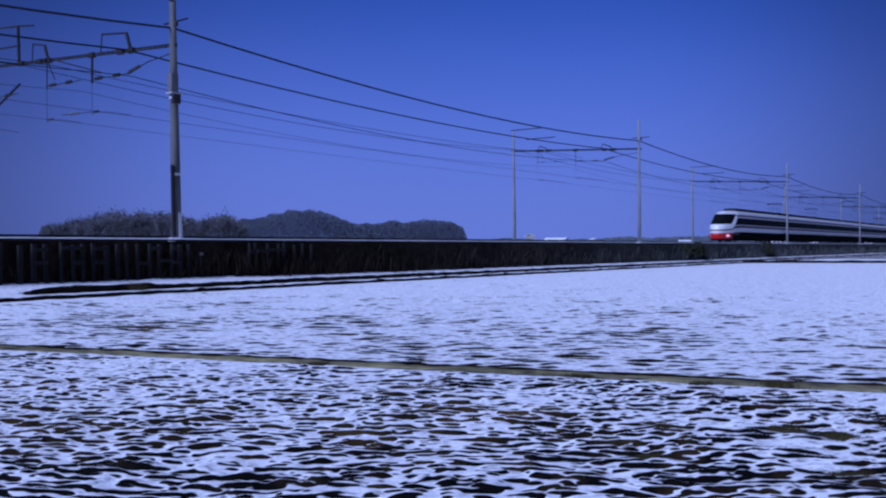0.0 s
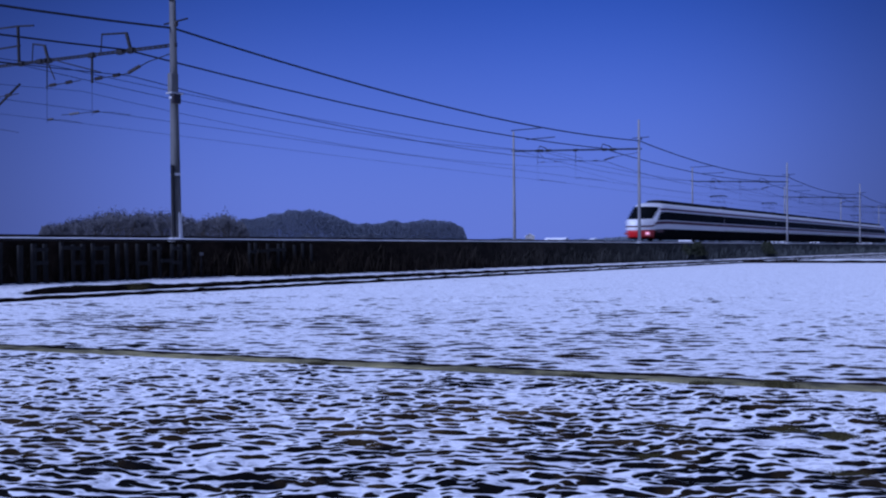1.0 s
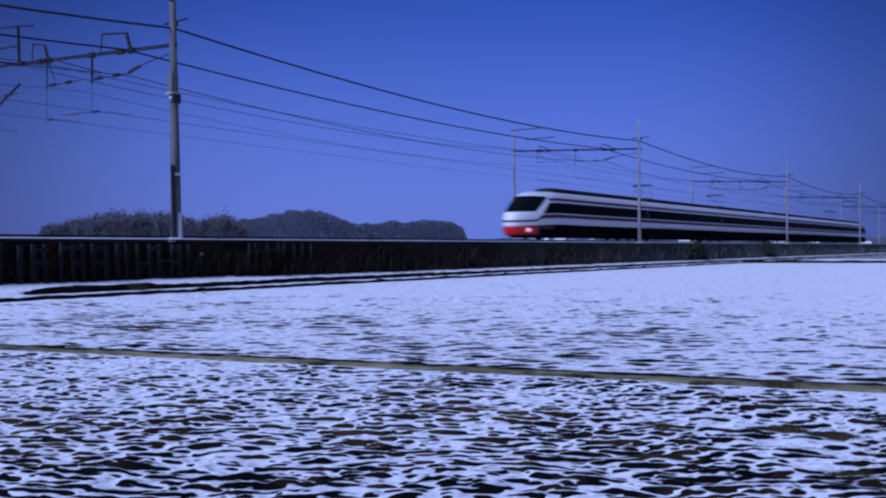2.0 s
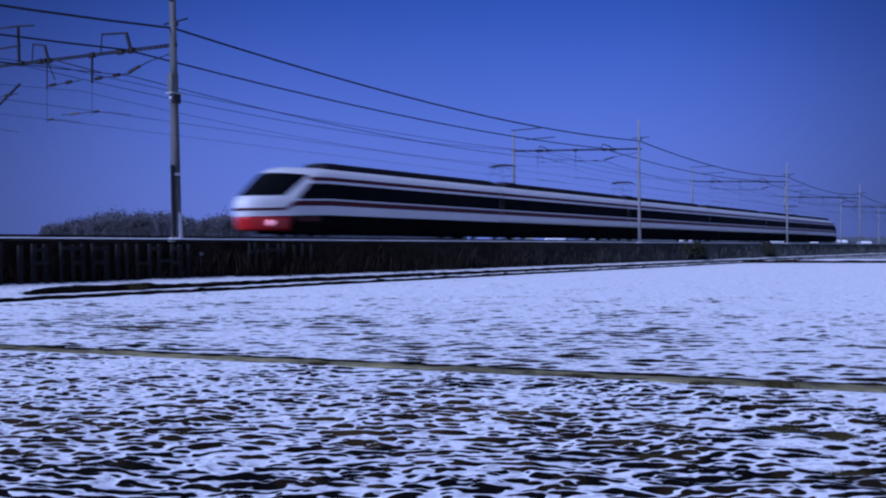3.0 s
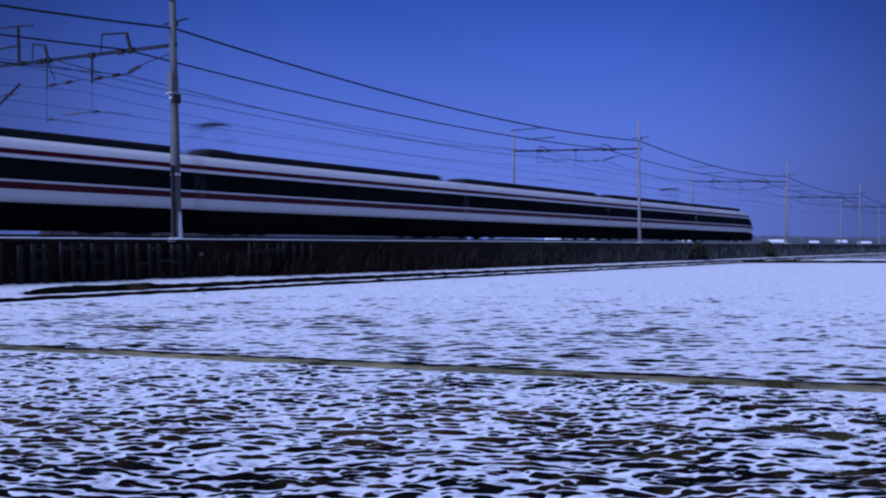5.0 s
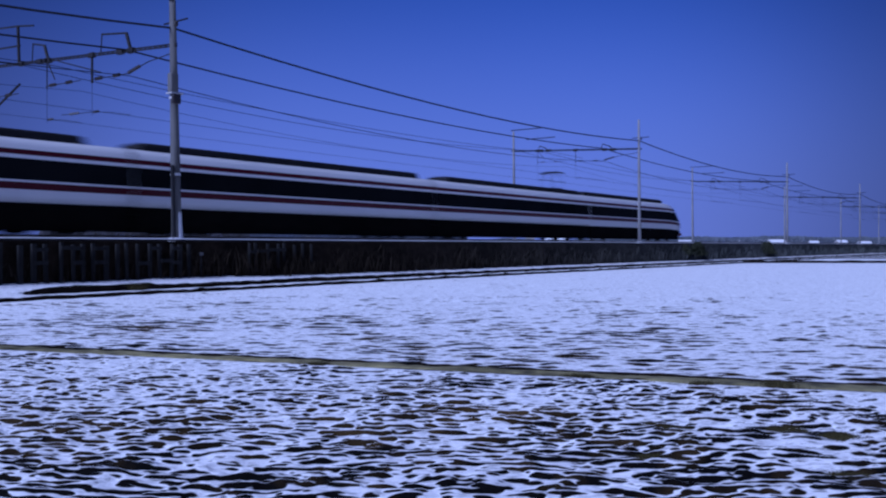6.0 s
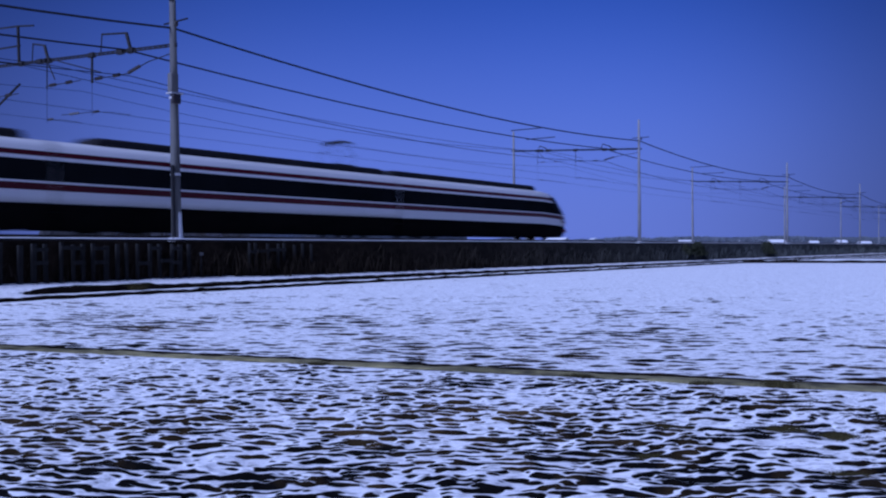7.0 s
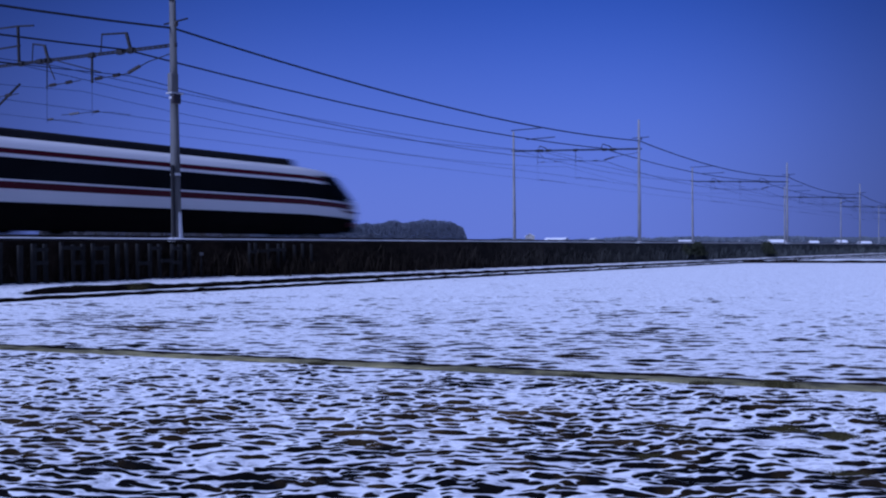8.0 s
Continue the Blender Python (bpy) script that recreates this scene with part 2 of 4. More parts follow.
BARE = [(8.06, 2.11, 0.34, 0.22), (7.5, 3.06, 0.36, 0.18), (8.12, 1.64, 0.22, 0.22), (3.68, 5.87, 0.3, 0.16), (3.42, 6.64, 0.2, 0.18), (4.16, 4.58, 0.34, 0.14), (5.96, 3.23, 0.45, 0.14),
        (6.39, 2.66, 0.3, 0.14), (5.37, 4.48, 0.4, 0.10), (4.83, 6.45, 0.3, 0.12), (6.29, 2.09, 0.3, 0.15), (6.73, 1.25, 0.35, 0.18), (4.92, 3.43, 0.3, 0.12), (4.43, 4.22, 0.25, 0.12),
        (7.76, 2.32, 0.22, 0.14), (8.02, 1.9, 0.25, 0.16), (9.16, 1.6, 0.25, 0.16), (7.3, 1.65, 0.2, 0.14), (6.39, 1.83, 0.25, 0.12), (6.48, 1.35, 0.25, 0.14), (5.88, 2.27, 0.25, 0.12), (4.22, 7.47, 0.25, 0.1), (3.79, 5.32, 0.3, 0.12), (6.57, 3.56, 0.3, 0.08),
        (7.9, 1.1, 0.35, 0.2), (7.2, 0.95, 0.3, 0.2), (6.5, 0.95, 0.35, 0.18), (8.8, 1.2, 0.3, 0.16)]


def graded(spans):
    """Coordinates with the step of each span: (start, end, step)."""
    out = []
    for a, b, s in spans:
        out.extend(np.arange(a, b - 1e-6, s))
    return out


def growing(start, step, factor, end):
    out, x = [], start
    while x < end:
        out.append(x)
        step *= factor
        x += step
    return out + [end]


def field_place(X, Y):
    """Distance along the plough rows, and across them from the path (positive on the near side)."""
    return X * PATH_WAY.x + Y * PATH_WAY.y, (X - PATH_A.x) * PATH_WAY.y - (Y - PATH_A.y) * PATH_WAY.x


def slab(n, middle, half):
    """0 below and 1 above the middle, with a smooth edge."""
    t = np.clip((n - middle + half) / (2 * half), 0, 1)
    return t * t * (3 - 2 * t)


def field_relief(X, Y):
    """Height of the clods and how bare they lie: rough on the near field, smoother under the snow of the farther one."""
    along, side = field_place(X, Y)
    near_field = np.clip(side * 4, 0, 1)
    beyond = 1 - near_field
    row, over = X * ROW_WAY.x + Y * ROW_WAY.y, X * ROW_WAY.y - Y * ROW_WAY.x
    warp = 0.10 * lattice_noise(row * 2.1, over * 2.6, 10) + 0.25 * lattice_noise(row * 0.7, over * 0.7, 11)
    n1 = lattice_noise(row * 2.3 + 11, (over + warp) * 5.8 + 3, 1)
    n2 = lattice_noise((row + warp) * 4.4, (over + 0.6 * warp) * 11.0, 2)
    n3 = lattice_noise(X * 0.8, Y * 0.8, 3)
    n4 = lattice_noise(row * 1.2 + 5, over * 1.6, 4)
    n5 = lattice_noise(row * 8 + 2, over * 14, 9)
    n6 = lattice_noise(row * 1.3 + 7, (over + warp) * 4.6, 12)
    n7 = lattice_noise(row * 0.5, over * 0.35 + 3, 13)
    n8 = lattice_noise(row * 2.7 + 11, (over + warp) * 7.2 + 3, 14)
    fine = 0.6 + 0.4 * np.clip((13 - np.hypot(X, Y)) / 5, 0, 1)  # the small clods are worn down farther out
    # slabs turned up by the plough: level tops and steep, broken faces
    rough = 0.021 * slab(n1, 0.0, 0.13) + fine * (0.025 * slab(n2, 0.03, 0.20) + 0.010 * n5) + 0.020 * n4 + 0.014 * n8
    rough = rough * (0.9 + 0.6 * np.clip(n3, -0.5, 0.6))
    smooth = 0.026 * (0.9 * n8 + 0.3 * n2 + 0.4 * n4) + 0.050 * np.maximum(n6, -0.2) * (0.8 + 0.9 * np.clip(n7, -0.5, 0.6))
    relief = near_field * rough + beyond * smooth
    relief = relief * np.clip((abs(side) - 0.20) / 0.15, 0, 1)
    # a low step of bare soil where the farther field begins
    relief = relief + beyond * 0.035 * np.clip((abs(side) - 0.2) / 0.07, 0, 1) * np.exp(-np.clip(abs(side) - 0.3, 0, 50) / 0.6)
    bare = near_field * (0.030 - 0.068 * np.clip((side - 1.5) / 4, 0, 1)) + beyond * (0.42 * (abs(side) < 0.25) + 0.098 - 0.03 * np.clip((abs(side) - 4) / 14, 0, 1) + 0.035 * n7)
    for bx, by, bl, bw in BARE:
        da = (X - bx) * PATH_WAY.x + (Y - by) * PATH_WAY.y
        db = (X - bx) * PATH_WAY.y - (Y - by) * PATH_WAY.x
        bare = np.maximum(bare, 0.26 * np.exp(-(da / bl) ** 2 - (db / bw) ** 2))
    return relief, bare


def sheet(rows, cols, start):
    """Quads of a grid of rows x cols vertices."""
    i, j = np.meshgrid(np.arange(rows - 1), np.arange(cols - 1), indexing="ij")
    a = (i * cols + j).ravel() + start
    return np.stack([a, a + cols, a + cols + 1, a + 1], 1)


def build_ground():
    # wide land to the horizon, with the stepped foot of the railway bank
    xs = np.array([-3000, -1000, -300, -100, -40, -30] + graded([(-24, -12, 0.3), (-12, 14, 0.085), (14, 60, 0.22)]) + growing(60, 0.15, 1.02, 260) + [400, 700, 1300, 3000])
    ys = np.array([-3000, -1000, -300, -100, -40, -18] + graded([(-10, 12, 0.085), (12, 25.2, 0.2)])
                  + [25.3, 25.5, 25.62, 25.72, 25.78, 25.86, 25.92, 26.1, 26.4, 26.8, 27.05, 27.14, 27.2, 27.28, 27.34, 27.5, 27.9, 28.3, 28.7, 28.95, 29.1, 29.3, 29.5, 41, 42.5, 45, 60, 100, 200, 400, 800, 1500, 3000])
    X, Y = np.meshgrid(xs, ys, indexing="ij")
    stepped = np.interp(ys, [25.8, 25.9, 27.16, 27.3, 28.0, 28.95, 29.1, 29.3, 41, 45], [0, 0.08, 0.10, 0.23, 0.28, FOOT_Z, 0.5, 1.3, 1.3, 0.0])
    even = np.interp(ys, [25.8, 25.9, 26.9, 28.0, 28.95, 29.1, 29.3, 41, 45], [0, 0.08, 0.11, 0.28, FOOT_Z, 0.5, 1.3, 1.3, 0.0])
    blend = np.clip((xs - 13.2) / 1.0, 0, 1)[:, None]  # the ditch rim begins here
    Z = stepped[None, :] * blend + even[None, :] * (1 - blend)
    turn = np.degrees(np.arctan2(Y, X))
    fan = (Y < 25.5) & (turn > 5) & (turn < 68) & (np.hypot(X, Y) > 4.6) & (np.hypot(X, Y) < 118)
    Z = np.where(fan, -0.14, Z)
    relief, bare = field_relief(X, Y)
    plain = (Y > -10) & (Y < 25.4) & (X > -24) & (X < 260) & ~fan
    Z = Z + np.where(plain, relief, 0)
    edge = (Y >= 25.7) & (Y < 29.0) & (abs(X) < 400)
    Y = Y + np.where(edge, 0.22 * lattice_noise(X * 0.35, Y * 0 + 0.5, 6) + 0.10 * lattice_noise(X * 1.6, Y * 0 + 0.3, 7), 0)
    Z = Z + np.where(edge, 0.03 * lattice_noise(X * 1.7, Y * 2.0, 8), 0)
    verts = [np.stack([X, Y, Z], -1).reshape(-1, 3)]
    bares = [np.where(plain, bare + 0.15, 0).ravel()]
    faces = [sheet(len(xs), len(ys), 0)]
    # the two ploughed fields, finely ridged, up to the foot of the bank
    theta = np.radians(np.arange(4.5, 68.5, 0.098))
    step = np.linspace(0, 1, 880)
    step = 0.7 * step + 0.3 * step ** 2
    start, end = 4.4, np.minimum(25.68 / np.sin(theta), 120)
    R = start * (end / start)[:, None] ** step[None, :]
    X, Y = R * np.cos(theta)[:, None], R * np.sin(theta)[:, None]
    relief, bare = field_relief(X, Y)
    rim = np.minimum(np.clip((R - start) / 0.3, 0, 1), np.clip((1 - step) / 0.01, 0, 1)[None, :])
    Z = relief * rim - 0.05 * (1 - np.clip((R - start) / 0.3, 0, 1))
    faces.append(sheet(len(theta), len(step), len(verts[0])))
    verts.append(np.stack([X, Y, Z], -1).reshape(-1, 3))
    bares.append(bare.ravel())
    me = bpy.data.meshes.new("ground")
    me.from_pydata(np.concatenate(verts).tolist(), [], np.concatenate(faces).tolist())
    bm = bmnew()
    bm.from_mesh(me)
    bm.normal_update()
    flip = [f for f in bm.faces if f.normal.z < 0]
    bmesh.ops.reverse_faces(bm, faces=flip)
    bm.to_mesh(me)
    bm.free()
    me.shade_smooth()
    me.attributes.new("bare", "FLOAT", "POINT").data.foreach_set("value", np.concatenate(bares).astype(np.float32))
    me.materials.append(M_FIELD)
    tagged(new("ground", me), "ploughed winter field thinly covered with snow, dark clods showing", "field", kind="structure")


def build_path():
    """A trodden strip of dead grass between the fields, lower than the snowy lip beyond it."""
    length = (PATH_B - PATH_A).length
    n = int(length / 0.06)
    side = Vector((-PATH_WAY.y, PATH_WAY.x))
    if side.dot(-PATH_A) > 0:
        side = -side
    t = np.linspace(0, length, n)
    bm = bmnew()
    rows = []
    prof = [(-0.17, -0.04), (-0.12, 0.012), (-0.05, 0.026), (0.07, 0.026), (0.17, 0.018), (0.22, -0.03)]
    wob = [lattice_noise(t * 1.1, t * 0 + 0.5 + k, 20 + k) * 0.10 + lattice_noise(t * 4.3, t * 0 + 0.5, 30 + k) * 0.06 for k in range(len(prof))]
    lift = [lattice_noise(t * 3.1, t * 0 + 0.4, 40 + k) * 0.03 for k in range(len(prof))]
    for q in range(n):
        p = PATH_A + PATH_WAY * t[q]
        rows.append([bm.verts.new((*(p + side * (o + wob[k][q])), h + lift[k][q])) for k, (o, h) in enumerate(prof)])
    for a, b in zip(rows, rows[1:]):
        for k in range(len(prof) - 1):
            bm.faces.new((a[k], b[k], b[k + 1], a[k + 1]))
    bmesh.ops.recalc_face_normals(bm, faces=bm.faces)
    thing("path", bm, M_PATH, "narrow trodden path of dead grass between snowy fields", "path", kind="structure")
    # dark, bare lip of the farther field along the path
    bm = bmnew()
    rows = []
    wob = lattice_noise(t * 2.3, t * 0 + 0.5, 50) * 0.07
    thick = 0.05 + 0.05 * lattice_noise(t * 1.7, t * 0 + 0.5, 51)
    for q in range(n):
        p = PATH_A + PATH_WAY * t[q]
        rows.append([bm.verts.new((*(p + side * (o + wob[q])), h)) for o, h in ((0.20, -0.03), (0.215, 0.018 + thick[q] * 0.25), (0.24, 0.022 + thick[q] * 0.25), (0.30, -0.03))])
    for a, b in zip(rows, rows[1:]):
        for k in range(3):
            bm.faces.new((a[k], b[k], b[k + 1], a[k + 1]))
    bmesh.ops.recalc_face_normals(bm, faces=bm.faces)
    thing("field_lip", bm, M_BANK, "dark bare earth lip along the field edge", "earth bank", kind="structure")


def build_edge(y, z0, z1, swell, seed, label, start=-30):
    """An uneven bare earth step along the field's edge."""
    xs = np.array(graded([(start, 60, 0.12), (60, 330, 0.5)]))
    wob = 0.20 * lattice_noise(xs * 0.35, xs * 0 + 0.5, 6) + 0.12 * lattice_noise(xs * 1.6, xs * 0 + 0.3, seed)
    top = z1 + 0.05 * lattice_noise(xs * 1.1, xs * 0 + 0.5, seed + 1) + 0.03 * lattice_noise(xs * 4.0, xs * 0 + 0.5, seed + 2)
    if start > 0:
        top = z0 - 0.04 + (top - z0 + 0.04) * np.clip((xs - start) / 0.5, 0, 1)
    for a, b, h in swell:
        top = top + h * np.clip(np.minimum(xs - a, b - xs) / 0.6, 0, 1)
    bm = bmnew()
    rows = [[bm.verts.new((x, y + w + o, h)) for o, h in ((-0.10, z0 - 0.06), (-0.05, z0 + (t - z0) * 0.6), (0.0, t), (0.06, t + 0.004), (0.22, z0 - 0.02))] for x, w, t in zip(xs, wob, top)]
    for a, b in zip(rows, rows[1:]):
        for k in range(4):
            bm.faces.new((a[k], b[k], b[k + 1], a[k + 1]))
    bmesh.ops.recalc_face_normals(bm, faces=bm.faces)
    thing("field_edge", bm, M_BANK, label, "earth bank", kind="structure")


build_ground()
build_path()
build_edge(25.78, 0.0, 0.12, (), 60, "dark bare earth step along the edge of the snowy field")
# a shallow ditch that closes the field far off
def build_cross_ditch(a, b):
    a, b = Vector(a), Vector(b)
    way = (b - a).normalized()
    side = Vector((-way.y, way.x))
    n = int((b - a).length / 0.4)
    bm = bmnew()
    rows = []
    for k in range(n + 1):
        p = a.lerp(b, k / n) + side * 0.25 * noise.noise((k * 0.1, 2, 0))
        h = 0.24 + 0.08 * noise.noise((k * 0.21, 4, 0))
        rows.append([bm.verts.new((*(p + side * o), z)) for o, z in ((-0.3, -0.03), (-0.2, h), (0.2, h), (0.3, -0.03))])
    for p, q in zip(rows, rows[1:]):
        for k in range(3):
            bm.faces.new((p[k], q[k], q[k + 1], p[k + 1]))
    bmesh.ops.recalc_face_normals(bm, faces=bm.faces)
    thing("field_edge", bm, M_BANK, "dark bare earth ridge closing the far end of the field", "earth bank", kind="structure")


build_cross_ditch((84.0, 25.8), (110.0, -9.0))
build_edge(27.12, 0.10, 0.27, ((14.2, 18.9, 0.07),), 70, "dark earth rim of the ditch below the bank", 13.7)


# ---- the railway bed ----
def build_bed():
    x0, x1 = -400, 1200
    bm = bmnew()
    pts = [(29.12, 0.3), (29.2, LEDGE_Z - 0.12), (29.75, LEDGE_Z - 0.12), (30.6, RAIL_Z - 0.30), (31.2, RAIL_Z - 0.17), (38.2, RAIL_Z - 0.17), (39.2, RAIL_Z - 0.5), (43.5, 0.0)]
    xs = graded([(-60, 260, 1.0)])
    xs = [x0] + xs + [400, x1]
    rows = [[bm.verts.new((x, y + 0.03 * noise.noise((x, y, 0)), z + 0.02 * noise.noise((x * 1.3, y, 5)))) for y, z in pts] for x in xs]
    for a, b in zip(rows, rows[1:]):
        for k in range(len(pts) - 1):
            bm.faces.new((a[k], b[k], b[k + 1], a[k + 1]))
    bmesh.ops.recalc_face_normals(bm, faces=bm.faces)
    thing("embankment", bm, M_BALLAST, "low railway embankment of dark ballast", "embankment", kind="structure")
    bm = block(bmnew(), (x0, 29.16, LEDGE_Z - 0.09), (x1, 29.44, LEDGE_Z - 0.02), 0.015)
    thing("cable_trough", bm, M_SLEEPER, "long concrete cable trough along the embankment edge", "cable trough", kind="structure")
    bm = bmnew()
    pts = [(29.15, LEDGE_Z - 0.016), (29.18, LEDGE_Z + 0.022), (29.42, LEDGE_Z + 0.03), (29.45, LEDGE_Z - 0.016)]
    rows = [[bm.verts.new((x, y, z + (0.012 * noise.noise((x * 0.9, 3, 5)) if 0 < k < 3 else 0))) for k, (y, z) in enumerate(pts)] for x in xs]
    for a, b in zip(rows, rows[1:]):
        for k in range(3):
            bm.faces.new((a[k], b[k], b[k + 1], a[k + 1]))
    bmesh.ops.recalc_face_normals(bm, faces=bm.faces)
    thing("snow_cover", bm, M_SNOW, "thin snow lying on the cable trough", "snow", kind="structure")
    for c in (TRACK_Y, FAR_TRACK_Y):
        for s in (-1, 1):
            bm = bmnew()
            for y0, y1, z0, z1 in ((-0.035, 0.035, -0.045, 0), (-0.01, 0.01, -0.12, -0.045), (-0.065, 0.065, -0.15, -0.12)):
                block(bm, (x0, c + s * 0.5335 + y0, RAIL_Z + z0), (x1, c + s * 0.5335 + y1, RAIL_Z + z1))
            thing("rail", bm, M_RAIL, "worn steel rail on the ballast", "rail", "rails of the double track", "structure")


build_bed()


def build_sleepers():
    bm = bmnew()
    for c in (TRACK_Y, FAR_TRACK_Y):
        for k in range(0, 420):
            x = -40 + k * 0.62
            a = Vector((x, c, RAIL_Z - 0.22))
            vs = [bm.verts.new(a + Vector((dx * w, dy, dz))) for dz, w in ((0, 0.12), (0.07, 0.09)) for dx, dy in ((-1, -1.0), (1, -1.0), (1, 1.0), (-1, 1.0))]
            for f in ((4, 5, 6, 7), (0, 1, 5, 4), (1, 2, 6, 5), (2, 3, 7, 6), (3, 0, 4, 7)):
                bm.faces.new([vs[q] for q in f])
    thing("sleepers", bm, M_SLEEPER, "rows of concrete sleepers under the rails", "sleepers", kind="stuff")


build_sleepers()


# ---- the bank below the trough: post fences and withered weeds ----
def build_fence(x_from, x_to, pitch, bars, label):
    """Old concrete sleepers set upright at uneven distances, with short crossbars between some of them."""
    rng = random.Random(int(x_from * 10))
    fence = base("sleeper_fence", pose(x_from, 28.86, FOOT_Z - 0.12), label, "fence", "post fences along the bank")
    meshes = []
    for w, h in ((0.07, 1.52), (0.09, 1.47), (0.06, 1.54)):
        me = bpy.data.meshes.new("post")
        bm = block(bmnew(), (-w, -0.06, 0), (w, 0.06, h), 0.015)
        bm.to_mesh(me)
        bm.free()
        me.materials.append(M_SLEEPER)
        meshes.append(me)
    x, spots = 0.0, []
    while x < x_to - x_from:
        spots.append(x)
        x += pitch * rng.choice((0.75, 0.9, 1.0, 1.25))
    for x in spots:
        ob = new("post", meshes[rng.randrange(3)])
        ob.parent = fence
        ob.matrix_basis = pose(x, rng.uniform(-0.02, 0.02), rng.uniform(-0.08, 0.02), rng.uniform(-1.5, 1.5), rng.uniform(-1.5, 1.5), rng.uniform(-6, 6))
    for a, b in zip(spots, spots[1:]):
        for z in bars:
            if rng.random() < 0.45:
                h = z + rng.uniform(-0.05, 0.05)
                part("crossbar", block(bmnew(), (a - 0.02, -0.13, h - 0.07), (b + 0.02, -0.065, h + 0.07), 0.012), M_SLEEPER, fence)


build_fence(6.0, 21.6, 0.52, (0.78, 1.32), "fence of old upright concrete sleepers against the dark bank")
build_fence(24.6, 28.4, 0.55, (1.2,), "short run of old upright concrete posts in the weeds")


def build_weeds():
    rng = random.Random(4)
    verts, faces, planted = [], [], []

    def blade(x, y, z, h, w):
        a = rng.uniform(0, math.tau)
        lx, ly = rng.gauss(0, 0.3) * h, rng.gauss(0, 0.25) * h
        dx, dy = math.cos(a) * w, math.sin(a) * w
        k = len(verts)
        verts.extend([(x - dx, y - dy, z), (x + dx, y + dy, z), (x + lx * 0.4 + dx * 0.7, y + ly * 0.4 + dy * 0.7, z + h * 0.6), (x + lx * 0.4 - dx * 0.7, y + ly * 0.4 - dy * 0.7, z + h * 0.6), (x + lx, y + ly, z + h)])
        faces.extend([(k, k + 1, k + 2, k + 3), (k + 3, k + 2, k + 4)])

    def plant(name, mat, label):
        me = bpy.data.meshes.new(name)
        me.from_pydata(list(verts), [], list(faces))
        me.materials.append(mat)
        tagged(new(name, me), label, "weeds", kind="stuff")
        verts.clear(), faces.clear()

    x = 4.0
    while x < 330:
        if x > 62 and not planted:
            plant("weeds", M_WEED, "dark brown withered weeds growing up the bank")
            planted.append(1)
        dens = 0.35 if x < 21.5 else 1.0
        step = 0.012 * max(1.0, x / 45)
        x += step / dens
        clump = 0.5 + 0.9 * noise.noise((x * 0.5, 1, 2)) + 0.5 * noise.noise((x * 2.1, 7, 2))
        t = rng.random()
        out = min(1.0, max(0.0, (x - 22.5) / 5))  # past the fence the bank spreads further out
        y = 28.78 - 0.42 * out + (0.36 + 0.42 * out) * t + rng.gauss(0, 0.08)
        z = FOOT_Z - 0.12 - 0.06 * out + max(0.0, t - 0.15) * 0.9
        top = LEDGE_Z - 0.10 - z
        h = min(top, (0.35 + 0.75 * max(0.1, clump)) * rng.uniform(0.6, 1.25)) * (0.7 if x < 21.5 else 1)
        blade(x, y, z, h, rng.uniform(0.012, 0.035) * max(1, x / 60))
    plant("verge_grass", M_WEED, "dry grass on the farther bank, paled by haze")
    # earth face of the bank, uneven, behind the weeds; bare and dark near by, grassy and hazed paler farther on
    for xs, mat, label in ((graded([(-40, 61, 0.35)]), M_FACE, "dark overgrown earth face of the railway bank"), (graded([(60.65, 330, 1.2)]), M_FACE, "grassy face of the farther railway bank, paled by haze")):
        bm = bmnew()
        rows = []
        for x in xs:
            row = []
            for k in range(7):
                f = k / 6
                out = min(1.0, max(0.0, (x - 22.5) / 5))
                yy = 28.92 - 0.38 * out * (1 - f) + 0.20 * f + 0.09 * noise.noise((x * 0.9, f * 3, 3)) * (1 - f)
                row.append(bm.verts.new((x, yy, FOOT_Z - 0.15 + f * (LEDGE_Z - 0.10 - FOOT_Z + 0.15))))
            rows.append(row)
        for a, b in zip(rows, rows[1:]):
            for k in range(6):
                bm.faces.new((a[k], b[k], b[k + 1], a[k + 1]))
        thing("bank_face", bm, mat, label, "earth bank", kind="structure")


build_weeds()


def build_tuft(x, y, z, wide, deep, height, n, seed):
    """A low tuft of grass blades."""
    rng = random.Random(seed)
    verts, faces = [], []
    for _ in range(n):
        px, py = rng.gauss(0, wide / 2.4), rng.gauss(0, deep / 2.4)
        h = height * rng.uniform(0.4, 1.0) * max(0.25, 1 - (px / wide) ** 2)
        a = rng.uniform(0, math.tau)
        w = 0.007
        k = len(verts)
        lx, ly = rng.gauss(0, 0.9) * h, rng.gauss(0, 0.9) * h
        verts.extend([(px - w * math.cos(a), py - w * math.sin(a), -0.02), (px + w * math.cos(a), py + w * math.sin(a), -0.02), (px + lx, py + ly, h)])
        faces.append((k, k + 1, k + 2))
    me = bpy.data.meshes.new("grass_tuft")
    me.from_pydata(verts, [], faces)
    me.materials.append(M_TUFT)
    ob = tagged(new("grass_tuft", me), "low tuft of olive winter grass poking through the snow", "grass", kind="stuff")
    ob.matrix_world = pose(x, y, z, 0, 0, -71)


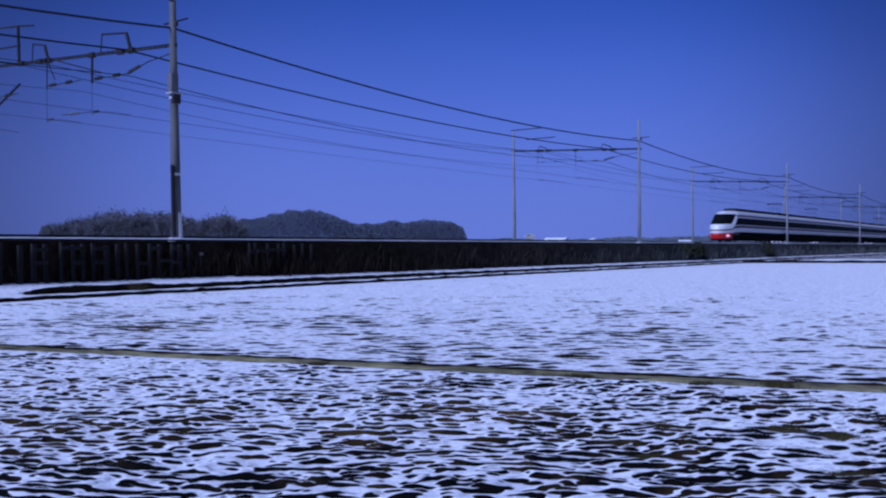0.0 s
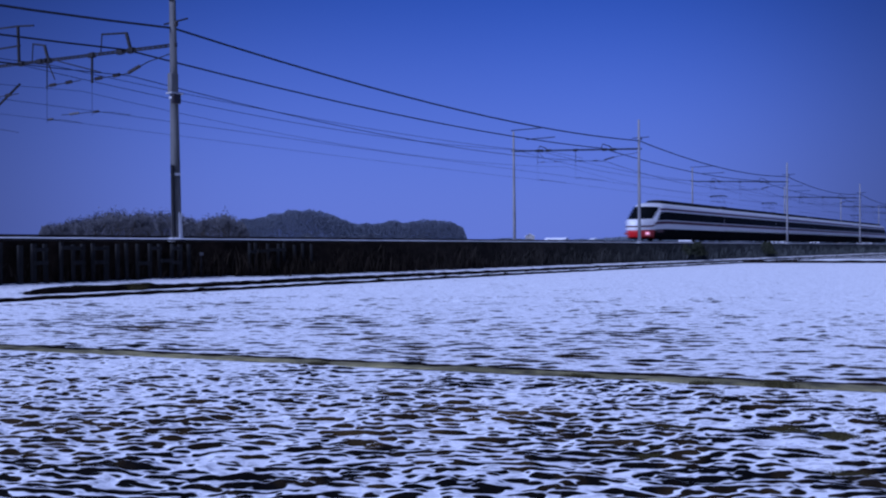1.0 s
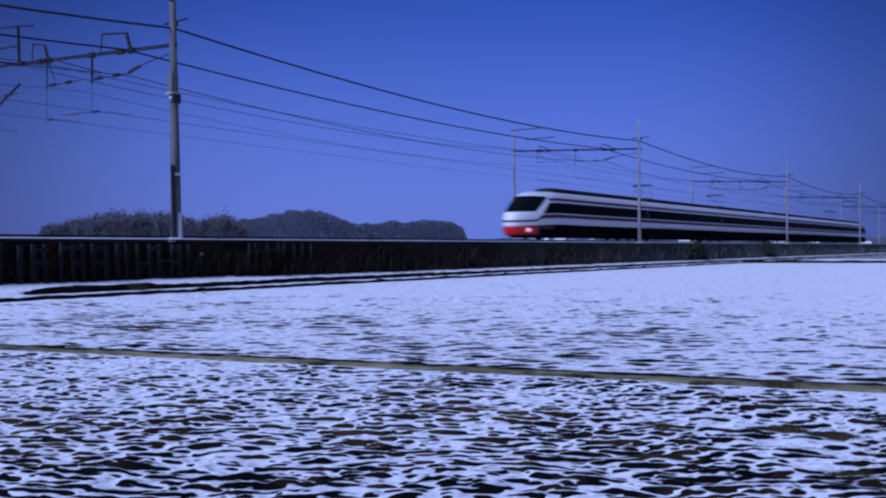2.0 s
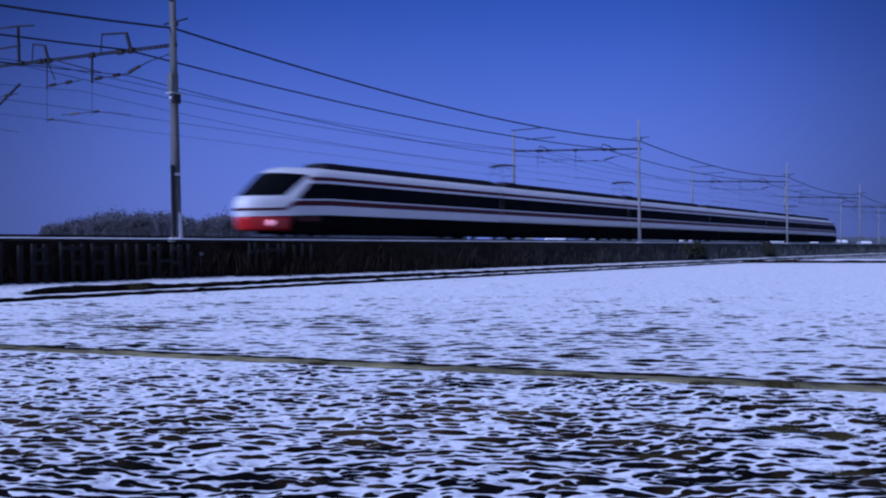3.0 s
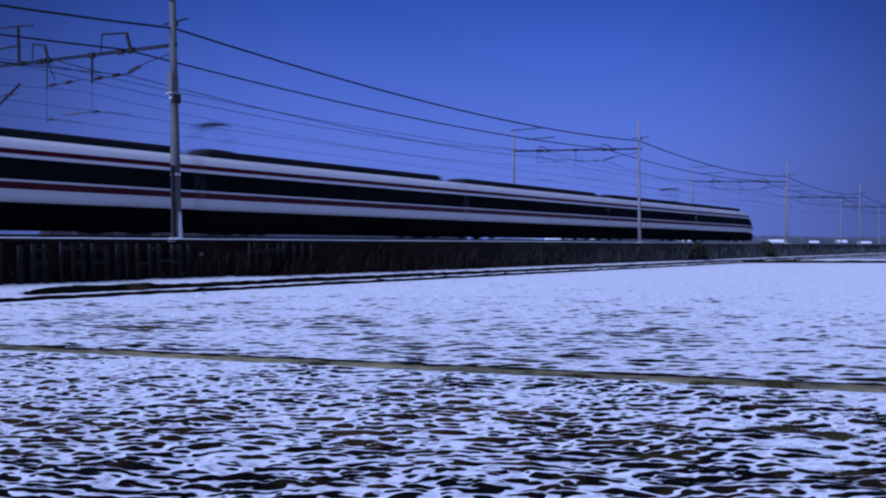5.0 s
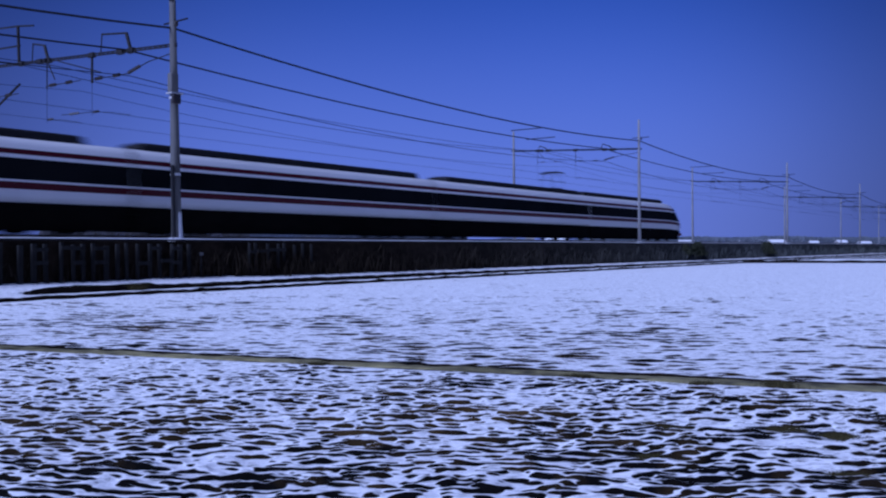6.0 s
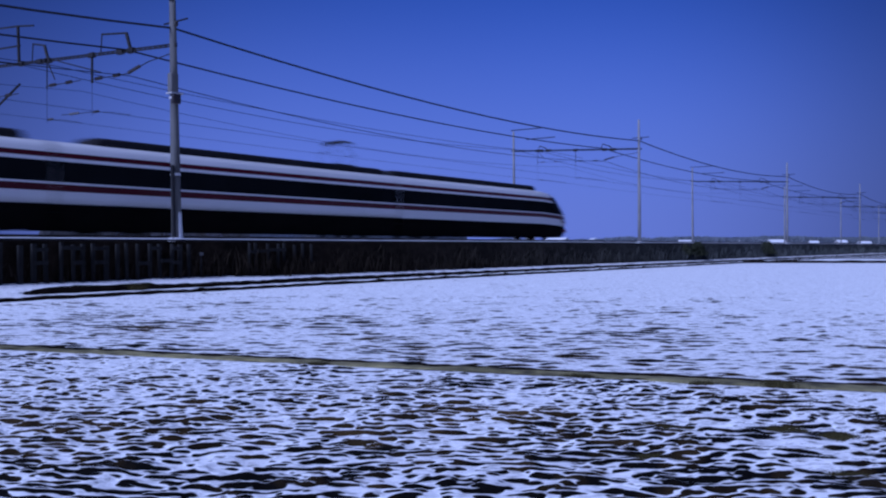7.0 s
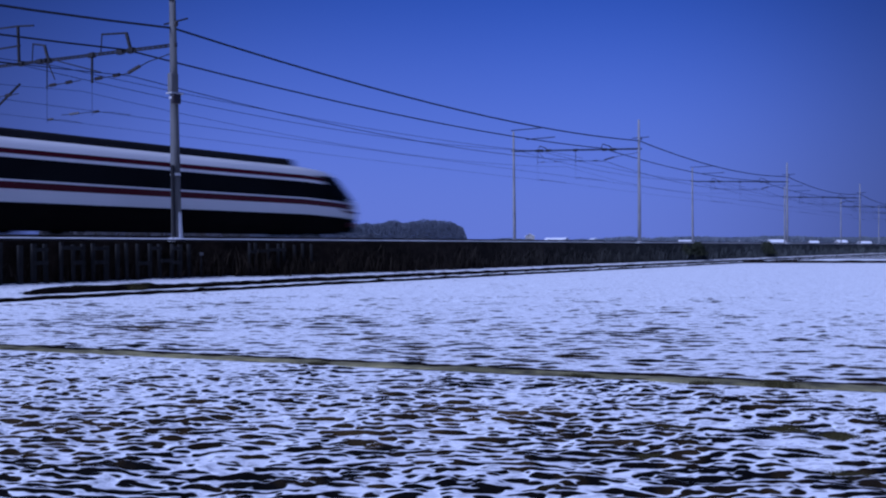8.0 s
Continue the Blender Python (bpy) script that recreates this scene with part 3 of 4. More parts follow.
build_tuft(17.8, 27.1, 0.10, 0.55, 0.25, 0.36, 900, 3)
build_tuft(10.6, 2.84, 0.02, 0.32, 0.22, 0.07, 700, 4)
build_tuft(10.15, 3.6, 0.02, 0.28, 0.14, 0.05, 400, 5)
build_tuft(9.75, 5.1, 0.02, 0.3, 0.14, 0.05, 400, 6)
build_tuft(8.6, 8.6, 0.02, 0.3, 0.12, 0.05, 300, 7)
for k, (x, y, wide, deep) in enumerate(((8.06, 2.11, 0.30, 0.16), (7.5, 3.06, 0.34, 0.13), (8.12, 1.64, 0.2, 0.14), (6.39, 2.66, 0.22, 0.1), (6.75, 1.3, 0.25, 0.12))):
    build_tuft(x, y, 0.012, wide, deep, 0.03, 1300, 20 + k)


def build_shrub(x, y, z, wide, height, seed):
    """A dense dark shrub: stems with many small leaf clumps."""
    rng = random.Random(seed)
    shrub = base("shrub", pose(x, y, z), "dense dark evergreen shrub on the railway bank", "shrub", "shrubs on the bank")
    verts, faces = [], []
    for _ in range(1500):
        a, r, h = rng.uniform(0, math.tau), math.sqrt(rng.random()), rng.random()
        r *= wide / 2 * (1 - 0.75 * h ** 2) * (1 + 0.35 * noise.noise((math.cos(a) * 1.5, math.sin(a) * 1.5, seed + h * 2)))
        p = Vector((math.cos(a) * r, math.sin(a) * r * 0.7, height * h))
        e = Vector((rng.gauss(0, 1), rng.gauss(0, 1), rng.gauss(0, 1))).normalized() * 0.09
        f = e.orthogonal() * rng.uniform(0.5, 1.0)
        k = len(verts)
        verts.extend([tuple(p + e), tuple(p + f), tuple(p - e), tuple(p - f)])
        faces.append((k, k + 1, k + 2, k + 3))
    me = bpy.data.meshes.new("foliage")
    me.from_pydata(verts, [], faces)
    me.materials.append(M_SHRUB)
    crown = new("foliage", me)
    crown.parent = shrub
    tagged(crown, "dense dark leaves")
    bm = bmnew()
    for k in range(5):
        a = k * 1.26
        tube(bm, [(0, 0, -0.3), (math.cos(a) * wide * 0.12, math.sin(a) * wide * 0.1, height * 0.4), (math.cos(a) * wide * 0.25, math.sin(a) * wide * 0.2, height * 0.8)], [0.04, 0.03, 0.012], 5)
    part("stems", bm, M_BARK, shrub, "thin dark stems")


build_shrub(79.0, 28.7, 0.75, 2.6, 1.25, 1)
build_shrub(76.2, 28.75, 0.75, 1.5, 1.05, 2)
build_shrub(101.5, 28.6, 0.75, 3.0, 1.35, 3)
# a small pale marker plate on a stake in the weeds
stake = base("marker_plate", pose(21.95, 28.66, FOOT_Z), "small pale marker plate on a short stake in the weeds", "marker")
part("stake", tube(bmnew(), [(0, 0.03, -0.2), (0, 0.03, 0.92)], 0.02, 6), M_STEEL, stake)
part("plate", block(bmnew(), (-0.09, -0.01, 0.9), (0.09, 0.01, 1.02), 0.004), M_CONCRETE, stake, "pale metal plate")

# ---- overhead line ----
POLE_X = 21.5
SPAN = 46.5
BEAM_Z = 10.0


def insulator(bm, p, q, n=4, r=0.06):
    """A string of porcelain discs from p to q."""
    p, q = Vector(p), Vector(q)
    pts, rad = [], []
    for k in range(n):
        for f, s in ((0.05, 0.4), (0.35, 1.0), (0.6, 1.0), (0.95, 0.4)):
            pts.append(p.lerp(q, (k + f) / n))
            rad.append(r * s)
    tube(bm, pts, rad, 7)


def build_pole(parent, y, base_z, tall=True):
    """A tapered concrete pole with steel bands; it leans a little along the line."""
    lean = pose(0, y, base_z, 0, -1.1, 0)
    h = 12.4 - base_z
    # all but the lead pole are thinned and paled to stand for haze
    k = 1.0 if tall else 0.7
    bm = tube(bmnew(), [(0, 0, -0.6), (0, 0, h * 0.3), (0, 0, h * 0.66), (0, 0, h)], [0.215 * k, 0.195 * k, 0.155 * k, 0.125 * k], 14)
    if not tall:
        return part("pole", bm, M_HAZED_POLE, parent, "slim concrete pole, paled by haze", lean, True)
    pole = part("pole", bm, M_CONCRETE, parent, "weathered grey concrete pole", lean, True)
    for z, r in ((5.9, 0.205), (2.75, 0.21)):
        part("band", tube(bmnew(), [(0, 0, z - 0.05), (0, 0, z + 0.05)], r, 14), M_BAND, pole, "pale steel clamp band")
    return pole


def build_portal(x, width, lead=False):
    gate = base("catenary_portal", pose(x, POLE_Y, 0), "railway catenary portal of concrete poles and a thin steel beam", "catenary portal", "catenary portals over the track")
    near = build_pole(gate, 0, RAIL_Z - 0.25, lead)
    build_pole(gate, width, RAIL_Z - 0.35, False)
    top = -0.02 * (BEAM_Z - RAIL_Z)

    def bz(w):
        """Height of the beam, which rises a little away from the field."""
        return BEAM_Z - 0.06 + (0.066 if lead else 0.05) * w
    # beam: two chords with light webbing
    bm = bmnew()
    for dz in (-0.045, 0.045):
        tube(bm, [(top, -0.25, bz(-0.25) + dz), (top, width + 0.25, bz(width + 0.25) + dz)], 0.035, 6)
    n = int(width / 0.35)
    for k in range(n):
        a, b = k * width / n, (k + 1) * width / n
        s = 0.04 if k % 2 else -0.04
        tube(bm, [(top, a, bz(a) + s), (top, b, bz(b) - s)], 0.02, 4, False)
    part("beam", bm, M_STEEL, gate, "dark steel lattice beam")
    # feeder frames standing on the beam
    for w, h, arm in ((3.2, 0.78, 2.0), (10.0, 0.75, 1.2), (12.55, 1.9, -1.4)) if lead else ((2.6, 0.3, 0.8), (9.0, 0.25, 0.7)):
        z = bz(w)
        bm = bmnew()
        rise = 0.22 if arm > 0 else -0.2
        tube(bm, [(top, w - 0.25 if arm > 0 else w, z - 0.1), (top, w + 0.12, z + h)], 0.08 if lead else 0.05, 6)
        tube(bm, [(top, w + 0.12, z + h), (top, w + arm, z + h + rise)], 0.045, 6)
        if arm > 0:
            tube(bm, [(top, w + arm, z + h + rise), (top, w + arm + 0.1, bz(w + arm))], 0.03, 6)
        if arm < 0:
            tube(bm, [(top, w - 0.1, z + 0.9), (top, w + 2.4, z + 1.05)], 0.045, 6)
            tube(bm, [(top, w + 0.1, z + h), (top, w + 2.4, z + h + 0.2)], 0.045, 6)
        part("feeder_frame", bm, M_STEEL, gate, "dark steel frame for feeder wires")
        for x in (w - 0.25, w + 0.55)[:1 if arm < 0 else 2]:
            part("mounting_plate", block(bmnew(), (top - 0.1, x - 0.22, bz(x) - 0.12), (top + 0.1, x + 0.22, bz(x) + 0.10), 0.02), M_STEEL, gate)
    # crossarms high on the far pole
    for z, x0, x1 in ((1.95, width - 3.2, width + 0.3), (1.0, width - 4.4, width - 1.4)) if not lead else ():
        part("crossarm", tube(bmnew(), [(top, x0, bz(width) + z), (top, x1, bz(width) + z)], 0.045, 6), M_STEEL, gate)
    # hangers with arms for the two tracks
    for w, short in ((TRACK_Y - POLE_Y + 2.95, True), (FAR_TRACK_Y - POLE_Y + 3.0, False)) + (((15.6, False),) if lead else ()):
        z = bz(w)
        arm = 9.22 if short else 9.36
        drop = part("drop_post", tube(bmnew(), [(top, w, z), (top, w, arm - 0.15)], (0.06 if short else 0.03) if lead else 0.02, 6), M_STEEL, gate)
        part("mounting_plate", block(bmnew(), (top - 0.1, w - 0.2, z - 0.12), (top + 0.1, w + 0.2, z + 0.10), 0.02), M_STEEL, drop)
        part("rod", tube(bmnew(), [(top, w, arm - 0.15), (top, w, 7.6)], 0.011 if lead else 0.006, 5), M_STEEL, drop)
        thin = 1.0 if lead else 0.5
        part("cantilever", tube(bmnew(), [(top, w + 0.1, arm), (top, w - 2.95, arm - 0.06)], 0.022 * thin, 6), M_STEEL, drop)
        part("brace", tube(bmnew(), [(top, w + (2.9 if short else 0.0), z + (0.1 if short else 0.0)), (top, w - 0.7, arm + 0.25)], 0.03 * thin, 6), M_STEEL, drop)
        if lead and short:
            part("steady_arm", tube(bmnew(), [(top, w, 7.75), (top, w + 2.6, 7.86)], 0.018, 6), M_STEEL, drop)
        part("steady_arm", tube(bmnew(), [(top, w, 7.75), (top, w - 1.4, 7.62), (top, w - 2.95, 7.36)], 0.014, 6), M_STEEL, drop)
        for a, b, h in ((0.25, 0.8, arm), (1.7, 2.2, arm - 0.03), (0.1, 0.55, 7.74)) + (((-1.9, -1.1, 7.82),) if lead and short else ()):
            bm = bmnew()
            insulator(bm, (top, w - a, h), (top, w - b, h), 4, (0.085 if h > 8 else 0.06) * (1.0 if lead else 0.55))
            part("insulator", bm, M_INSUL, drop, "brown porcelain insulators")
    # guy wire from the pole with its insulator
    part("guy_wire", tube(bmnew(), [(top, 0.12, 9.62), (top, 1.7, 9.48), (top, 3.3, 9.16)], 0.022, 6), M_STEEL, gate)
    bm = bmnew()
    insulator(bm, (top, 2.3, 9.38), (top, 3.2, 9.18), 5, 0.085)
    part("insulator", bm, M_INSUL, gate, "brown porcelain insulators")
    part("footing", block(bmnew(), (-0.27, -0.27, RAIL_Z - 0.32), (0.27, 0.27, RAIL_Z - 0.10), 0.05), M_SNOW, gate, "pale snow-dusted concrete footing")
    # feeder bracket at the pole
    bm = bmnew()
    tube(bm, [(top, -0.95, 10.88), (top, 0.6, 10.88)], 0.035, 6)
    part("bracket", bm, M_STEEL, gate)
    bm = bmnew()
    insulator(bm, (top, -0.22, 10.66), (top, -0.22, 10.88), 3, 0.09)
    part("insulator", bm, M_INSUL, gate, "brown porcelain insulator")
    if lead:
        # a switch box on a ledge, a smaller box under it and a riser pipe, all strapped to the pole
        part("switch_box", block(bmnew(), (-0.42, -0.24, 7.98), (-0.06, 0.04, 8.75), 0.03), M_CONCRETE, gate, "grey steel switch box")
        part("ledge", block(bmnew(), (-0.46, -0.30, 7.90), (0.12, 0.08, 7.96), 0.01), M_BAND, gate, "pale steel ledge under the box")
        part("junction_box", block(bmnew(), (-0.36, -0.34, 7.50), (-0.02, -0.16, 7.89), 0.02), M_INSUL, gate, "small dark junction box")
        part("riser_pipe", tube(bmnew(), [(-0.20, -0.12, 2.0), (-0.30, -0.12, 5.0)], 0.075, 8), M_STEEL, gate, "dark riser pipe on the pole")
        bm = bmnew()
        for k in range(8):
            a, b = -1.75 + k * 0.22, -1.75 + (k + 1) * 0.22
            for r0, r1 in ((0.222, 0.205),):
                vs = [bm.verts.new((r * math.cos(q) - lift, r * math.sin(q), z)) for q, z, r, lift in ((a, 1.95, r0, 0.0), (b, 1.95, r0, 0.0), (b, 3.0 + 0.12 * math.sin(k * 2.3 + 2), r1, 0.02), (a, 3.0 + 0.12 * math.sin(k * 2.3), r1, 0.02))]
                bm.faces.new(vs)
        bmesh.ops.remove_doubles(bm, verts=bm.verts, dist=0.03)
        bmesh.ops.recalc_face_normals(bm, faces=bm.faces)
        bmesh.ops.solidify(bm, geom=bm.faces, thickness=0.012)
        part("pole_foot_shell", bm, M_SNOW, gate, "pale shell over one side of the pole foot")
        part("pole_cap", tube(bmnew(), [(-0.30, -0.05, 11.75), (-0.34, -0.05, 12.5)], 0.10, 8), M_STEEL, gate, "dark bushing at the pole top")
        part("strut", tube(bmnew(), [(top, 12.5, 9.75), (top, 16.2, 8.3)], 0.06, 6), M_STEEL, gate, "slanting steel strut")
    return gate


portals = []
for k in range(-1, 9):
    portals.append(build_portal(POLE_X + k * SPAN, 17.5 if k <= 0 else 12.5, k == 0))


def build_wire(w, z, sag, radius, label, slack=0.0):
    """A wire hung from portal to portal; slack adds sag to the span before the lead portal."""
    pts = []
    for k in range(-1, 8):
        low = sag + (slack if k < 0 else 0.0)
        for q in range(16):
            f = q / 16
            pts.append((POLE_X + (k + f) * SPAN - 0.02 * (z - RAIL_Z), POLE_Y + w, z - 4 * low * f * (1 - f)))
    thing("overhead_wire", tube(bmnew(), pts, radius, 5), M_WIRE, label, "wire", "wires above the track")


for w, z, sag, r, slack, label in (
        (0.0, 10.63, 0.78, 0.046, 0.5, "dark feeder wire sagging between the pole tops"),
        (3.4, 10.22, 0.56, 0.040, 0.45, "dark feeder wire carried on the portal beams"),
        (3.1, 9.05, 0.85, 0.020, 0.0, "messenger wire above the track"),
        (3.1, 7.32, 0.06, 0.010, 0.0, "contact wire above the track"),
        (6.9, 8.80, 0.85, 0.010, 0.0, "messenger wire above the track"),
        (6.9, 7.32, 0.06, 0.008, 0.0, "contact wire above the track"),
        (9.2, 10.25, 0.5, 0.016, 0.0, "dark feeder wire carried on the portal beams"),
        (12.4, 10.70, 0.75, 0.018, 0.0, "dark feeder wire sagging between the pole tops")):
    build_wire(w, z, sag, r, label, slack)


# ---- the train ----
CAR, END = 20.7, 21.6
MIDDLE = 4
LENGTH = 2 * END + MIDDLE * CAR


def side_scale(z):
    """Half width of the body at height z, as a share of the full half width."""
    return float(np.interp(z, [0.3, 1.18, 1.7, 2.0, 2.85, 3.2, 3.46, 3.60, 3.68, 3.72], [0.93, 0.985, 1.0, 1.0, 0.975, 0.94, 0.86, 0.68, 0.40, 0.0]))


DEPTH, BLUNT = 2.5, 2.6  # how far the rounded front reaches back at the corners, and how blunt it is


def tip(z):
    """How far the front leans back at height z: an upright chin, then the raked windscreen, then the roof."""
    return float(np.interp(z, [0.28, 0.7, 1.18, 1.55, 1.9, 2.08, 2.18, 2.26, 2.8, 3.25, 3.46, 3.60, 3.68, 3.73],
                           [0.22, 0.10, 0.04, 0.0, 0.05, 0.16, 0.28, 0.40, 1.02, 1.55, 1.88, 2.25, 2.7, 3.2]))


def droop(x, z):
    """The waistline and roof sink a little towards the nose."""
    return 0.20 * min(1.0, max(0.0, 1 - x / 5.0)) * min(1.0, max(0.0, (z - 0.3) / 0.88))


def skin(s, z, proud=0.0):
    """A point of the rounded front: s runs from -1 at one side to 1 at the other."""
    y = s * (1.42 * side_scale(z) + proud)
    x = tip(z) - proud * (1 - abs(s)) + DEPTH * abs(s) ** BLUNT
    return (x, y, z - droop(x, z))


def side_y(x, z):
    f = (x - tip(z)) / DEPTH
    return 1.42 * side_scale(z) * (1.0 if f >= 1 else max(0.0, f) ** (1 / BLUNT))


LEVELS = [1.18, 1.45, 1.70, 1.91, 2.01, 2.10, 2.18, 2.26, 2.4, 2.6, 2.85, 3.0, 3.2, 3.32, 3.42, 3.50, 3.57, 3.62, 3.66, 3.69, 3.705, 3.715]


def grid_mesh(rows, proud=0.0):
    bm = bmnew()
    vs = [[bm.verts.new(p) for p in row] for row in rows]
    for a, b in zip(vs, vs[1:]):
        for k in range(len(a) - 1):
            bm.faces.new((a[k], a[k + 1], b[k + 1], b[k]))
    bmesh.ops.remove_doubles(bm, verts=bm.verts, dist=0.0005)
    bmesh.ops.recalc_face_normals(bm, faces=bm.faces)
    return bm


def nosed_shell(length):
    rows = []
    spread = [math.copysign(abs(k / 26) ** 0.7, k) for k in range(-26, 27)]
    for z in LEVELS:
        w = 1.42 * side_scale(z)
        e = tip(z) + DEPTH
        row = [(e + (length - e) * q, -w, z) for q in (1.0, 0.8, 0.6, 0.4, 0.2, 0.12, 0.08, 0.03)]
        row += [skin(s, z) for s in spread]
        row += [(e + (length - e) * q, w, z) for q in (0.03, 0.08, 0.12, 0.2, 0.4, 0.6, 0.8, 1.0)]
        rows.append([(x, y, h - (droop(x, h) if h == z and x > e else 0)) for x, y, h in row])
    n = len(rows[0])
    bm = bmnew()
    vs = [[bm.verts.new(p) for p in row] for row in rows]
    for a, b in zip(vs, vs[1:]):
        for k in range(n - 1):
            bm.faces.new((a[k], a[k + 1], b[k + 1], b[k]))
    for a, b in zip(rows, rows[1:]):  # rear wall
        bm.faces.new([bm.verts.new(p) for p in (a[0], b[0], b[-1], a[-1])])
    for row in ([bm.verts.new(p) for p in rows[0]], [bm.verts.new(p) for p in rows[-1]]):  # floor and roof
        for k in range(n // 2 - 1):
            bm.faces.new((row[k], row[k + 1], row[n - 2 - k], row[n - 1 - k]))
        bm.faces.new((row[n // 2 - 1], row[n // 2], row[n // 2 + 1]))
    bmesh.ops.recalc_face_normals(bm, faces=bm.faces)
    return bm


def close_ends(bm):
    edges = [e for e in bm.edges if e.is_boundary]
    bmesh.ops.holes_fill(bm, edges=edges, sides=0)
    bmesh.ops.recalc_face_normals(bm, faces=bm.faces)
    return bm


def shell(stations):
    """The plain body of a coach between its ends."""
    rows = []
    for x in stations:
        half = [(1.42 * side_scale(z), z) for z in LEVELS + [3.72]]
        rows.append([(x, -y, z) for y, z in half] + [(x, y, z) for y, z in half[::-1]])
    return close_ends(grid_mesh(rows))


def strip(side, x_from, x_to, z0, z1, nosed, proud=0.006, n=26, slant=0.0, rows=3):
    """A band on the side of the body between two heights; slant sets its fore edge back towards the top."""
    grid = []
    for i in range(n + 1):
        col = []
        for j in range(rows + 1):
            z = z0 + (z1 - z0) * j / rows
            a = x_from + slant * j / rows
            x = a + (x_to - a) * (i / n) ** (1.8 if nosed else 1)
            col.append((x, side * ((side_y(x, z) if nosed else 1.42 * side_scale(z)) + proud), z - (droop(x, z) if nosed else 0)))
        grid.append(col)
    bm = grid_mesh(grid)
    bmesh.ops.solidify(bm, geom=bm.faces, thickness=0.004)
    return bm


def front_band(low, high, reach, proud=0.008, n=40, rows=4, narrow=0.0):
    """A band across the rounded front; low and high give its edges at each s from -reach to reach; narrow draws its foot in."""
    grid = []
    for i in range(n + 1):
        s = 2 * i / n - 1
        a, b = low(abs(s) * reach), high(abs(s) * reach)
        grid.append([skin(s * (reach - narrow * (1 - j / rows)), a + (b - a) * j / rows, proud) for j in range(rows + 1)])
    return grid_mesh(grid)


def bogie(x):
    bm = bmnew()
    for s in (-1, 1):
        block(bm, (x - 1.7, s * 0.95 - 0.09, 0.42), (x + 1.7, s * 0.95 + 0.09, 0.66), 0.03)
        for d in (-1.05, 1.05):
            tube(bm, [(x + d, s * 0.47, 0.43), (x + d, s * 0.47 + s * 0.13, 0.43)], 0.43, 18)
            block(bm, (x + d - 0.16, s * 0.98 - 0.1, 0.30), (x + d + 0.16, s * 0.98 + 0.1, 0.60), 0.02)
    for d in (-1.05, 1.05):
        tube(bm, [(x + d, -0.9, 0.43), (x + d, 0.9, 0.43)], 0.08, 8)
    block(bm, (x - 0.4, -0.9, 0.5), (x + 0.4, 0.9, 0.78), 0.03)
    return bm


def build_pantograph(x, body):
    """A raised pantograph: base frame on insulators, folding arms, and a wide collector head."""
    bm = bmnew()
    for s in (-1, 1):
        tube(bm, [(x - 0.8, s * 0.6, 4.02), (x + 0.8, s * 0.6, 4.02)], 0.03, 6)
        tube(bm, [(x + s * 0.8, -0.6, 4.02), (x + s * 0.8, 0.6, 4.02)], 0.03, 6)
    pan = part("pantograph", bm, M_STEEL, body, "raised dark pantograph")
    for s in (-1, 1):
        for d in (-0.7, 0.7):
            bm = bmnew()
            insulator(bm, (x + d, s * 0.6, 3.6), (x + d, s * 0.6, 4.0), 3, 0.07)
            part("insulator", bm, M_INSUL, pan, "brown porcelain insulator")
            k = 1 if d > 0 else -1
            part("arm", tube(bmnew(), [(x + k * 0.6, s * 0.6, 4.04), (x + k * 1.0, s * 0.45, 4.62), (x + k * 0.1, s * 0.25, 5.24)], 0.013, 6), M_STEEL, pan)
        part("arm_brace", tube(bmnew(), [(x + s * 1.0, -0.45, 4.62), (x + s * 1.0, 0.45, 4.62)], 0.015, 6), M_STEEL, pan)
        part("collector", tube(bmnew(), [(x + s * 0.22, -0.95, 5.17), (x + s * 0.22, -0.6, 5.29), (x + s * 0.22, 0.6, 5.29), (x + s * 0.22, 0.95, 5.17)], 0.055, 6), M_STEEL, pan, "wide dark collector strip")


def underfloor(x0, x1, seed):
    """Equipment boxes hung below the floor between the bogies, behind dark sheets for the shade there."""
    rng = random.Random(seed)
    bm = bmnew()
    block(bm, (x0 + 0.1, -1.30, 0.92), (x1 - 0.1, 1.30, 1.175), 0.02)
    # added dark sheets, standing in for the deep shade under the floor
    for s in (-1, 1):
        block(bm, (x0, s * 1.33 - 0.02, 0.17), (x1, s * 1.33 + 0.02, 1.17), 0.008)
    x = x0 + 4.9
    while x < x1 - 5.4:
        w = rng.uniform(0.8, 2.2)
        low = rng.uniform(0.30, 0.46)
        block(bm, (x, -1.32, low), (min(x + w, x1 - 4.8), 1.32, 0.95), 0.03)
        x += w + rng.uniform(0.06, 0.35)
    return bm


def lamp(s):
    bm = bmnew()
    bmesh.ops.create_uvsphere(bm, u_segments=14, v_segments=8, radius=0.20)
    x, y, z = skin(s, 0.78)
    for v in bm.verts:
        v.co = Vector((x + 0.06 + v.co.x * 0.8, y + v.co.y * 1.3, z + v.co.z * 0.8))
    return bm


